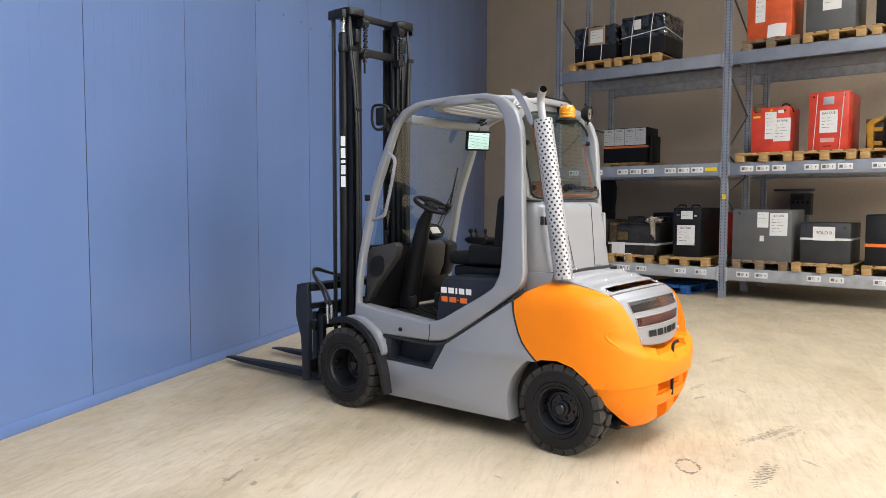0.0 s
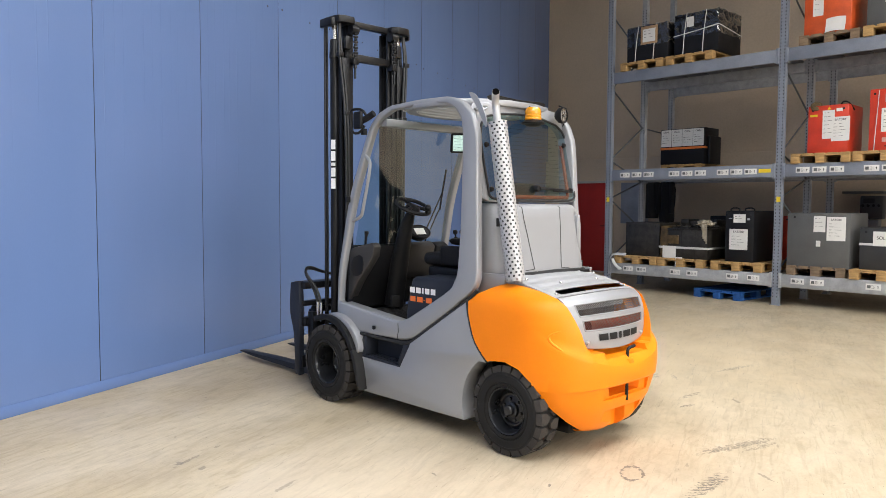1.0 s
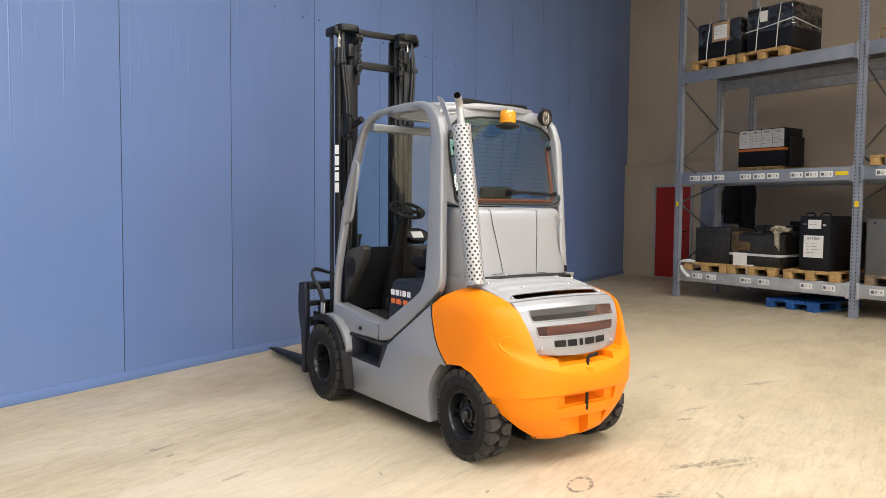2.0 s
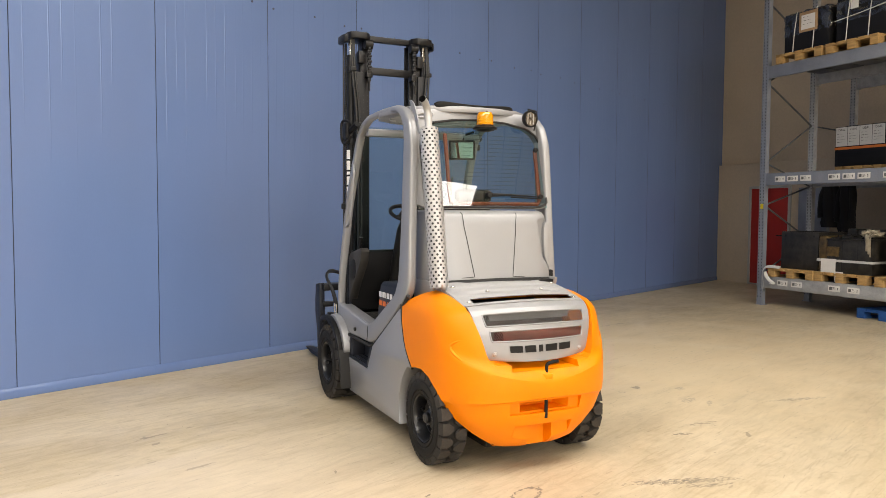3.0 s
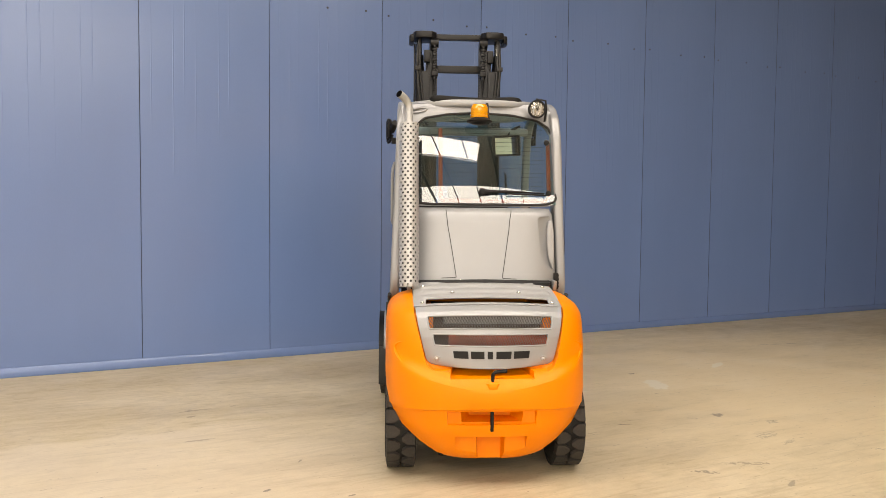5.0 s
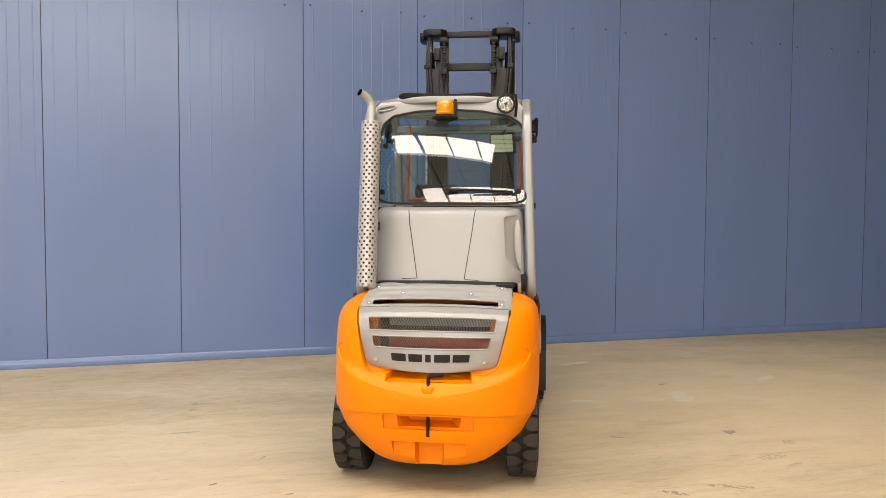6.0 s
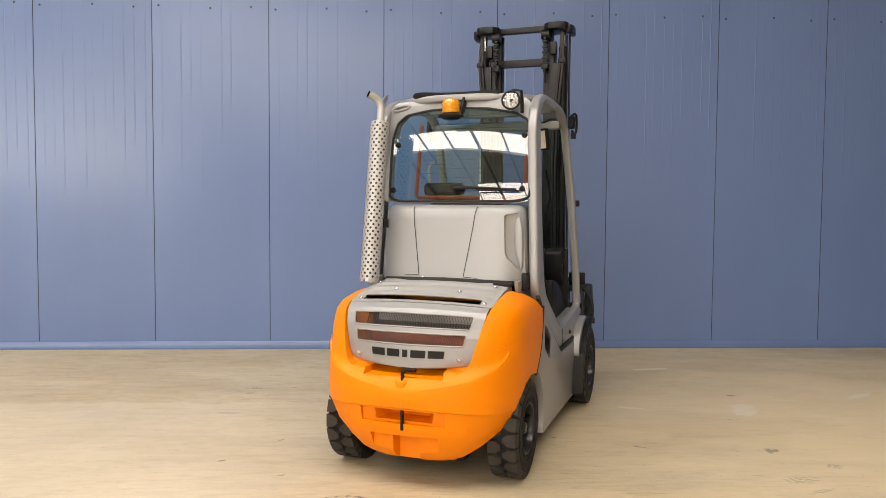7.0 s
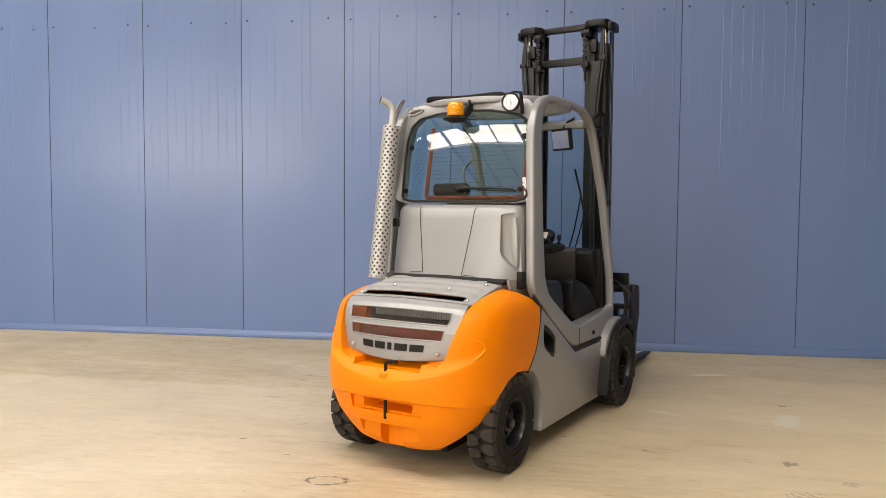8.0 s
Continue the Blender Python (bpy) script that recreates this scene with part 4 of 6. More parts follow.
part("grip_recess", ringed(soft([(0.315, 0.775), (0.34, 0.785), (0.495, 0.695), (0.512, 0.655), (0.505, 0.56), (0.47, 0.555), (0.335, 0.635), (0.32, 0.67)], 1, True), soft([(0.33, 0.745), (0.35, 0.75), (0.475, 0.675), (0.485, 0.645), (0.48, 0.59), (0.455, 0.59), (0.35, 0.65), (0.335, 0.69)], 1, True), "x", 0.432, 0.553, 0.002), BLACK, truck, "black lining of the grip hole")
part("grip_recess", prism([(0.33, 0.76), (0.5, 0.69), (0.5, 0.57), (0.33, 0.65)], "x", 0.425, 0.434), SEAM, truck)
for s in (-1, 1):
    part("counterweight_seam", tube(soft([(s * 0.556, y, z) for y, z in ((0.278, 0.905), (0.262, 0.79), (0.218, 0.66), (0.16, 0.59), (0.10, 0.535))], 1), 0.008, None, 8), SEAM, truck)
    part("wheel_arch", tube([(s * 0.42, y, z) for y, z in ((0.17, 0.515), (0.25, 0.45), (0.305, 0.34), (0.305, 0.2), (0.29, 0.15))], 0.05, None, 8, False, 0.35), GREYPLASTIC, truck)

# the step let into the left side
step = part("step_well", prism([(0.83, 0.50), (0.90, 0.375), (1.37, 0.388), (1.39, 0.41), (1.32, 0.55), (0.82, 0.56)], "x", -0.44, -0.42), NAVY, truck, "dark plastic step well with studs")
part("step_back", prism([(0.825, 0.515), (0.905, 0.376), (0.955, 0.395), (0.90, 0.50), (0.88, 0.545), (0.815, 0.55)], "x", -0.552, -0.42, 0.012, None, 3), NAVY, step)
part("step_plate", prism([(0.905, 0.373), (1.395, 0.388), (1.395, 0.402), (0.905, 0.388)], "x", -0.557, -0.40, 0.003), NAVY, step)
part("step_end", prism([(1.30, 0.39), (1.39, 0.40), (1.325, 0.545), (1.29, 0.545)], "x", -0.55, -0.41, 0.008), NAVY, step)
sb = None
for i in range(9):
    for j in range(3):
        sb = lathe([(0.006, 0), (0.005, 0.003), (0.002, 0.004)], 6, pose(-0.535 + j * 0.04, 1.0 + i * 0.035 + (j % 2) * 0.015, 0.391 + i * 0.0012), sb)
part("studs", sb, GREYPLASTIC, step)["kind"] = "stuff"
part("sill", prism([(0.92, 0.555), (1.58, 0.575), (1.60, 0.752), (0.92, 0.685)], "x", -0.535, -0.44, 0.012), SILVER, truck)
part("sill", prism([(0.92, 0.545), (1.58, 0.565), (1.60, 0.735), (0.92, 0.69)], "x", 0.44, 0.535, 0.012), SILVER, truck)

# roof and its bars, with the rear header
roof = part("cab_roof", ringed(soft([(-0.50, 0.30), (0.50, 0.30), (0.50, 1.16), (-0.50, 1.16)], 2, True), soft([(-0.42, 0.40), (0.42, 0.40), (0.42, 1.09), (-0.42, 1.09)], 2, True), "z", 2.118, 2.160, 0.012), SILVER, truck, "silver roof frame with guard bars")
for k in range(6):
    part("roof_bar", tube([(-0.43, 0.47 + k * 0.11, 2.135), (0.43, 0.47 + k * 0.11, 2.135)], 0.012, None, 8, False, 1.3), SILVER, roof)


def rear_at(x, z):
    """The rear window's face, leaning forward and bowed."""
    return 0.205 + (z - 1.5) * 0.20 + 0.12 * (x - 0.03) ** 2


WIN = soft(split([(-0.405, 1.512), (0.475, 1.512), (0.478, 1.78), (0.470, 1.93), (0.435, 1.995), (0.37, 2.035), (0.20, 2.068), (0.0, 2.078), (-0.18, 2.070), (-0.33, 2.045), (-0.39, 1.995), (-0.415, 1.90), (-0.415, 1.75)], 3), 2, True)


def lie(loop, back):
    return [(x, rear_at(x, z) + back, z) for x, z in loop]


def pane_at(u, v):
    z = 1.512 + 0.566 * v
    x = -0.413 + 0.890 * u
    top = lerp([(-0.415, 1.93), (-0.39, 1.995), (-0.33, 2.045), (-0.18, 2.070), (0.0, 2.078), (0.20, 2.068), (0.37, 2.035), (0.435, 1.995), (0.478, 1.91)], x)
    z = 1.512 + (top - 1.512) * v
    return Vector((x, rear_at(x, z), z))


rw = part("rear_window", sheet(pane_at, 40, 24), GLASS, truck, "tinted rear window with a black seal", angle=60)
rw.visible_shadow = False
part("window_seal", tube(lie(WIN, -0.002), 0.0075, None, 8, True), SEAM, rw)
part("inner_seal", tube([(-0.235, rear_at(-0.235, 1.98) + 0.03, 1.98), (-0.235, rear_at(-0.235, 1.55) + 0.03, 1.55), (-0.22, rear_at(-0.22, 1.535) + 0.03, 1.535), (0.42, rear_at(0.42, 1.535) + 0.03, 1.535), (0.438, rear_at(0.438, 1.56) + 0.03, 1.56), (0.438, rear_at(0.438, 1.9) + 0.03, 1.9)], 0.013, None, 6), REDSEAL, rw, "red-brown inner seal")
hb = None
for k in range(15):
    z = 1.60 + k * 0.027
    hb = tube([(x, rear_at(x, z) + 0.004, z) for x in (-0.20, -0.05, 0.1, 0.25, 0.40)], 0.0011, hb, 4)
part("heating_wires", hb, SEAM, rw)
for x, z in ((0.425, 1.90), (0.43, 1.585), (-0.375, 1.86), (-0.385, 1.58)):
    part("window_knob", lathe([(0.0001, 0.016), (0.013, 0.014), (0.016, 0.006), (0.018, 0.0)], 14, pose(x, rear_at(x, z), z, 90, 0, 0)), BLACK, rw)
wp = part("wiper_motor", box((-0.19, 0.245, 1.545), (0.07, 0.30, 1.625), 0.03, None, 4), BLACK, rw, "black wiper motor housing")
part("wiper_arm", tube([(0.03, 0.19, 1.59), (0.12, 0.192, 1.592), (0.30, 0.21, 1.588), (0.40, 0.225, 1.583)], [0.012, 0.009, 0.005, 0.004], None, 8), BLACK, wp)
part("wiper_pivot", lathe([(0.0001, 0.03), (0.018, 0.028), (0.022, 0.015), (0.022, 0.0)], 14, pose(0.02, 0.215, 1.592, 90, 0, 0)), BLACK, wp)
part("wiper_blade", tube([(0.17, 0.186, 1.578), (0.42, 0.218, 1.572)], 0.005, None, 6), BLACK, wp)
# header: the silver band between window and roof
hdr_o = [(-0.485, 1.50), (0.505, 1.50), (0.50, 1.78), (0.49, 1.96), (0.47, 2.08), (0.42, 2.13), (0.25, 2.142), (0.0, 2.146), (-0.25, 2.142), (-0.42, 2.13), (-0.475, 2.07), (-0.48, 1.9)]
hdr_i = [(-0.405, 1.515), (0.473, 1.515), (0.476, 1.78), (0.466, 1.93), (0.42, 2.0), (0.36, 2.035), (0.20, 2.068), (0.0, 2.078), (-0.18, 2.070), (-0.33, 2.045), (-0.39, 1.99), (-0.415, 1.80)]
b = ringed(soft(split(hdr_o, 3), 2, True), soft(split(hdr_i, 3), 2, True), "y", 0.0, 0.06, 0.006)
for v in b.verts:
    v.co.y = rear_at(v.co.x, v.co.z) + v.co.y + 0.004
part("rear_header", b, SILVER, truck, "silver rear header panel")
part("lifting_eye", tube([(-0.375 + 0.055 * math.cos(t), rear_at(-0.375, 2.09) - 0.002, 2.093 + 0.013 * math.sin(t) + 0.010 * math.cos(t)) for t in [2 * math.pi * k / 20 for k in range(20)]], 0.007, None, 8, True), SILVER, roof, "flat oval eye pressed into the header")
part("roof_spoiler", tube(soft([(-0.285, 0.36, 2.150), (-0.27, 0.345, 2.163), (-0.1, 0.335, 2.15), (0.0, 0.335, 2.148), (0.1, 0.335, 2.15), (0.24, 0.345, 2.158), (0.255, 0.36, 2.145)], 2), 0.012, None, 10, False, 2.4), BLACK, roof, "black ribbed roof strip")

# ---- lamps, mirrors, exhaust ----
beacon = part("beacon", lathe([(0.053, 0.0), (0.056, 0.010), (0.0525, 0.014), (0.055, 0.030), (0.0515, 0.034), (0.054, 0.050), (0.050, 0.066), (0.042, 0.080), (0.0001, 0.086)], 28, pose(-0.005, 0.225, 2.036)), AMBER, truck, "amber warning beacon")
part("beacon_base", lathe([(0.02, -0.042), (0.045, -0.038), (0.056, -0.030), (0.076, -0.026), (0.079, -0.018), (0.062, -0.008), (0.052, 0.0), (0.046, 0.006), (0.0001, 0.006)], 24, pose(-0.005, 0.225, 2.036)), BLACK, beacon)
part("beacon_bracket", prism([(0.22, 2.00), (0.30, 2.05), (0.37, 2.12), (0.38, 2.150), (0.30, 2.140), (0.21, 2.02)], "x", 0.042, 0.058, 0.002), GREYPLASTIC, beacon)
lampm = pose(0.352, 0.265, 2.10, 92, 0, 8)
lamp_ob = part("work_lamp", lathe([(0.0001, -0.045), (0.03, -0.04), (0.052, -0.015), (0.057, 0.012), (0.055, 0.02), (0.047, 0.020), (0.044, 0.008), (0.02, -0.01), (0.0001, -0.012)], 26, lampm), BLACK, truck, "round black work lamp with a bright lens")
part("reflector", lathe([(0.0435, 0.012), (0.02, 0.004), (0.0001, 0.003)], 26, lampm), LENS, lamp_ob)
part("bulb_shield", lathe([(0.0001, 0.018), (0.010, 0.016), (0.012, 0.004)], 14, lampm), BLACK, lamp_ob)
for dx in (-0.024, 0.0, 0.024):
    part("lens_rib", box((dx - 0.0025, -0.036, 0.0125), (dx + 0.0025, 0.036, 0.0145), 0, None, 2, lampm), GALV, lamp_ob)
part("lens", lathe([(0.047, 0.0175), (0.02, 0.022), (0.0001, 0.023)], 26, lampm), CLEAR, lamp_ob)
part("lamp_bracket", tube([(0.41, 0.30, 2.03), (0.415, 0.275, 2.10), (0.41, 0.275, 2.155), (0.352, 0.285, 2.165)], 0.012, None, 8, False, 0.4), BLACK, lamp_ob)


def wing_mirror(name, c, w, h, turn, tilt, arm, label):
    m = pose(*c, 90 + tilt, 0, turn)
    b = box((-w / 2, -h / 2, -0.03), (w / 2, h / 2, 0.0), 0.014, None, 3)
    b.transform(m)
    k = part(name, b, BLACK, truck, label)
    g = box((-w / 2 + 0.015, -h / 2 + 0.015, 0.0005), (w / 2 - 0.015, h / 2 - 0.015, 0.002), 0.0)
    g.transform(m)
    part("mirror_pane", g, MIRROR, k)
    part("mirror_arm", tube(arm, 0.009, None, 8), BLACK, k)


wing_mirror("inner_mirror", (0.30, 1.16, 1.955), 0.205, 0.152, -28, 9, [(0.30, 1.17, 2.0), (0.33, 1.18, 2.07), (0.40, 1.16, 2.10)], "rectangular cab mirror in a black frame")
lm = part("folded_mirror", box((-0.582, 1.315, 2.015), (-0.552, 1.405, 2.14), 0.014, None, 3), BLACK, truck, "black mirror folded against the cab pillar")
part("mirror_loop", tube(soft([(-0.54, 1.30, 2.11), (-0.56, 1.32, 2.150), (-0.575, 1.40, 2.160), (-0.58, 1.435, 2.14), (-0.58, 1.435, 2.03), (-0.575, 1.40, 1.985), (-0.56, 1.345, 1.99), (-0.54, 1.32, 2.04)], 1), 0.010, None, 8), BLACK, lm)
part("mirror_arm", tube([(-0.52, 1.24, 2.12), (-0.535, 1.30, 2.09), (-0.55, 1.35, 2.07)], 0.024, None, 8), BLACK, lm)
rm = part("folded_mirror", box((0.50, 1.28, 2.04), (0.545, 1.335, 2.135), 0.016, None, 3), BLACK, truck, "black mirror folded against the cab pillar")
part("mirror_loop", tube(soft([(0.52, 1.24, 2.11), (0.545, 1.29, 2.15), (0.55, 1.36, 2.13), (0.545, 1.37, 2.0), (0.52, 1.33, 2.03)], 1), 0.009, None, 8), BLACK, rm)
part("grab_rail", tube(soft([(-0.52, 1.335, 1.83), (-0.535, 1.265, 1.79), (-0.54, 1.255, 1.74), (-0.54, 1.345, 1.42), (-0.54, 1.365, 1.39), (-0.525, 1.48, 1.36)], 2), 0.012, None, 10), SILVER, truck, "bent silver grab rail on the pillar")
for y, z in ((1.335, 2.0), (1.525, 1.52)):
    for s in (-1, 1):
        part("pillar_clip", box((s * 0.53 - 0.018, y - 0.012, z - 0.025), (s * 0.53 + 0.018, y + 0.022, z + 0.02), 0.005), BLACK, truck)

# perforated exhaust guard with its pipe
EX0, EX1 = Vector((-0.428, -0.005, 1.030)), Vector((-0.432, 0.150, 1.985))


def pierced(r, length, cols, rows, hole):
    b = bmesh.new()
    ch, cwid = length / rows, 2 * math.pi / cols

    def put(a, z):
        return b.verts.new((r * math.cos(a), r * math.sin(a), z))

    for j in range(rows):
        for i in range(cols):
            a0, z0 = (i + (j % 2) * 0.5) * cwid, j * ch
            ca, cz = a0 + cwid / 2, z0 + ch / 2
            rim = [put(ca + hole / r * math.cos(t), cz + hole * math.sin(t)) for t in [2 * math.pi * k / 8 for k in range(8)]]
            edge = [put(ca + cwid / 2 * x, cz + ch / 2 * y) for x, y in ((1, 0), (1, 1), (0, 1), (-1, 1), (-1, 0), (-1, -1), (0, -1), (1, -1))]
            for k in range(8):
                b.faces.new((rim[k], rim[(k + 1) % 8], edge[(k + 1) % 8], edge[k]))
    bmesh.ops.remove_doubles(b, verts=b.verts, dist=0.0004)
    return b


ax = (EX1 - EX0)
shell = pierced(0.057, ax.length, 11, 47, 0.0072)
bmesh.ops.recalc_face_normals(shell, faces=shell.faces)
up = ax.to_track_quat("Z", "Y").to_matrix().to_4x4()
shell.transform(Matrix.Translation(EX0) @ up)
ex = part("exhaust_guard", shell, PERF, truck, "perforated bright steel exhaust guard", angle=60)
part("inner_pipe", rod(EX0 + Vector((0, 0, 0.02)), EX1 - Vector((0, 0.0, 0.005)), 0.041, None, 20), SEAM, ex)
tip = [EX1 - ax * 0.03, EX1 + ax * 0.06, EX1 + ax * 0.10, EX1 + ax * 0.132 + Vector((-0.008, -0.010, 0)), EX1 + ax * 0.160 + Vector((-0.028, -0.032, 0)), EX1 + ax * 0.178 + Vector((-0.058, -0.064, 0))]
tip = soft(tip, 2)
tp = part("tail_pipe", tube(tip, 0.023, None, 16), PERF, ex, "bent bright tail pipe")
d = (Vector(tip[-1]) - Vector(tip[-2])).normalized()
# a black disc painted as the pipe's unlit inside, with no opening cut
part("pipe_mouth", rod(Vector(tip[-1]) + d * 0.001, Vector(tip[-1]) + d * 0.003, 0.0215, None, 16), MOUTHSHADE, tp)
part("lower_pipe", tube([EX0 + Vector((0.01, -0.01, 0.05)), EX0 + Vector((0.035, 0.01, 0.0)), EX0 + Vector((0.05, 0.03, -0.04))], 0.02, None, 10), PERF, ex)
part("pipe_bracket", prism(soft([(0.28, 2.15), (0.33, 2.18), (0.36, 2.18), (0.28, 2.08), (0.23, 1.98), (0.205, 1.95), (0.195, 1.975), (0.225, 2.06)], 1, True), "x", -0.475, -0.468), SILVER, truck, "silver exhaust bracket")

# ---- wheels ----
def wheel(x_out, y, r, width, s, lugs, dish=0.0):
    """A solid-tyred wheel lying along x; x_out is its outer face."""
    m = pose(s * x_out, y, r, 0, s * 90, 0)
    w = width
    hub = part("wheel", lathe([(0.09, -w + 0.03), (r * 0.44, -w + 0.03), (r * 0.465, -0.04), (r * 0.475, -0.018), (r * 0.495, -0.006), (r * 0.515, -0.004), (r * 0.53, -0.012), (r * 0.53, -w + 0.01), (r * 0.46, -w + 0.01)], 48, None, None, True), RIM, truck, "dark grey steel wheel", m)
    part("disc", lathe([(0.0001, -0.055 - dish), (r * 0.16, -0.055 - dish), (r * 0.18, -0.07 - dish), (r * 0.30, -0.075 - dish), (r * 0.33, -0.062 - dish), (r * 0.36, -0.062 - dish), (r * 0.385, -0.085 - dish), (r * 0.47, -0.09 - dish)], 40), RIM, hub)
    part("hub_cap", lathe([(0.0001, -0.016 - dish), (r * 0.09, -0.018 - dish), (r * 0.115, -0.026 - dish), (r * 0.12, -0.045 - dish), (r * 0.17, -0.05 - dish), (r * 0.18, -0.08 - dish)], 24), RIM, hub)
    for k in range(6):
        a = 2 * math.pi * k / 6 + 0.3
        part("wheel_nut", lathe([(0.0001, -0.058 - dish), (0.010, -0.058 - dish), (0.011, -0.08 - dish)], 6, pose(r * 0.24 * math.cos(a), r * 0.24 * math.sin(a), 0)), RIM, hub)
    q = r - 0.022
    tyre = part("tyre", lathe([(r * 0.525, -0.012), (r * 0.54, -0.003), (r * 0.60, -0.001), (r * 0.615, -0.007), (r * 0.63, -0.007), (r * 0.645, -0.001), (r * 0.74, 0.001), (r * 0.80, -0.001), (r * 0.815, -0.005), (r * 0.86, -0.005), (q - 0.015, -0.010), (q, -0.022), (q + 0.002, -w / 2), (q, -w + 0.022), (q - 0.015, -w + 0.010), (r * 0.8, -w + 0.002), (r * 0.56, -w + 0.004), (r * 0.525, -w + 0.012)], 56, None, None, True), RUBBER, hub, "black solid rubber tyre")
    b = bmesh.new()
    for side in (0, 1):
        for k in range(lugs):
            a = 2 * math.pi * (k + 0.5 * side) / lugs
            da = 2 * math.pi / lugs * 0.41

            def P(da_, h, rr):
                return b.verts.new((rr * math.cos(a + da_), rr * math.sin(a + da_), h if side == 0 else -w - h))

            pts = [(-da, -0.012), (da, -0.012), (da * 0.95, -w * 0.30), (da * 0.3, -w * 0.47), (-da * 0.3, -w * 0.47), (-da * 0.95, -w * 0.30)]
            top = [P(p, h, r) for p, h in pts]
            low = [P(p * 1.06, h + (0.009 if i < 2 else 0), r - (0.036 if i < 2 else 0.024)) for i, (p, h) in enumerate(pts)]
            b.faces.new(top)
            for i in range(6):
                b.faces.new((top[i], top[(i + 1) % 6], low[(i + 1) % 6], low[i]))
    part("tread", b, TREAD, tyre, "worn grey-brown tread blocks", angle=20)


for s in (-1, 1):
    wheel(0.558, -0.045, 0.270, 0.175, s, 20)
    wheel(0.632, 1.68, 0.29, 0.225, s, 21, 0.075)
    arc = [(1.68 + 0.362 * math.cos(radians(a)), 0.29 + 0.362 * math.sin(radians(a))) for a in range(24, 122, 7)]
    arc2 = [(1.68 + 0.335 * math.cos(radians(a)), 0.29 + 0.335 * math.sin(radians(a))) for a in range(24, 122, 7)]
    arc = [(2 * 1.68 - y, z) for y, z in arc]
    arc2 = [(2 * 1.68 - y, z) for y, z in arc2]
    part("mudguard", prism(arc + arc2[::-1], "x", s * 0.42, s * 0.625, 0.004), SILVER, truck, "silver front mudguard with a black lip")
    part("mudguard_lip", prism([(1.68 + (y - 1.68) * 1.02, 0.29 + (z - 0.29) * 1.02) for y, z in arc] + [(1.68 + (y - 1.68) * 0.98, 0.29 + (z - 0.29) * 0.98) for y, z in arc2[::-1]], "x", s * 0.598, s * 0.636, 0.004), BLACK, truck)
    tail = [(1.68 - ro * math.cos(radians(a)), 0.29 + ro * math.sin(radians(a))) for a, ro in ((24, 0.365), (10, 0.375), (0, 0.385), (-10, 0.405), (-18, 0.43))]
    tail2 = [(1.68 - ro * math.cos(radians(a)), 0.29 + ro * math.sin(radians(a))) for a, ro in ((24, 0.332), (10, 0.338), (0, 0.352), (-10, 0.375), (-17, 0.405))]
    part("guard_tail", prism(tail + tail2[::-1], "x", s * 0.44, s * 0.634, 0.004), GREYPLASTIC, truck, "dark plastic tail of the mudguard")
    cheek = [(1.345, 0.40), (1.395, 0.51), (1.50, 0.60), (1.68, 0.645), (1.68, 0.675), (1.51, 0.66), (1.36, 0.56), (1.315, 0.45)]
    part("guard_cheek", prism(soft(cheek, 1, True), "x", s * 0.44, s * 0.598, 0.015), SILVER, truck)

# ---- cab inside ----
part("cab_floor", box((-0.46, 0.85, 0.645), (0.46, 1.62, 0.675), 0.004), BLACK, truck)
for k in range(14):
    part("mat_rib", box((-0.44, 0.94 + k * 0.045, 0.675), (0.42, 0.962 + k * 0.045, 0.683), 0.003), GREYPLASTIC, truck)
eng = part("engine_cover", prism([(0.40, 0.68), (0.955, 0.68), (0.945, 0.80), (0.895, 0.975), (0.86, 0.995), (0.40, 1.008)], "x", -0.47, 0.44, 0.025, None, 3), NAVY, truck, "dark blue seat base with plain marks")
part("rear_bulkhead", box((-0.44, 0.36, 0.9), (0.44, 0.41, 1.49), 0.01), BLACK, truck)
em = Matrix(((0, 0, -1, -0.4715), (-1, 0, 0, 0.0), (0, 1, 0, 0.0), (0, 0, 0, 1)))
bars([(-0.905 + x, 0.884, -0.905 + x + w, 0.922) for x, w in ((0.0, 0.050), (0.064, 0.046), (0.124, 0.014), (0.152, 0.044), (0.210, 0.044))], 0.001, WHITEPRINT, eng, em, "mark")
bars([(-0.90, 0.825, -0.848, 0.860), (-0.832, 0.825, -0.775, 0.860), (-0.768, 0.839, -0.750, 0.845), (-0.742, 0.825, -0.685, 0.860)], 0.001, ORANGEPRINT, eng, em, "model_mark")
seat = part("seat_cushion", box((-0.25, 0.52, 1.055), (0.21, 1.03, 1.145), 0.04, None, 4), FABRIC, truck, "black vinyl driver's seat")
part("suspension", box((-0.24, 0.54, 0.975), (0.20, 0.98, 1.05), 0.02), BLACK, seat)
for sx in (-0.265, 0.165):
    part("bolster", box((sx, 0.56, 1.06), (sx + 0.06, 0.84, 1.20), 0.028, None, 4), FABRIC, seat)
bk = box((-0.25, 0.0, 0.0), (0.21, 0.14, 0.40), 0.055, None, 4)
bk.transform(pose(0, 0.525, 1.13, 6, 0, 0))
part("backrest", bk, FABRIC, seat)
arm = part("armrest", box((0.22, 0.60, 1.165), (0.31, 1.08, 1.215), 0.025, None, 3), FABRIC, seat)
part("control_pad", prism([(1.02, 1.165), (1.20, 1.175), (1.235, 1.205), (1.20, 1.225), (1.02, 1.222)], "x", 0.205, 0.325, 0.014, None, 3), BLACK, arm)
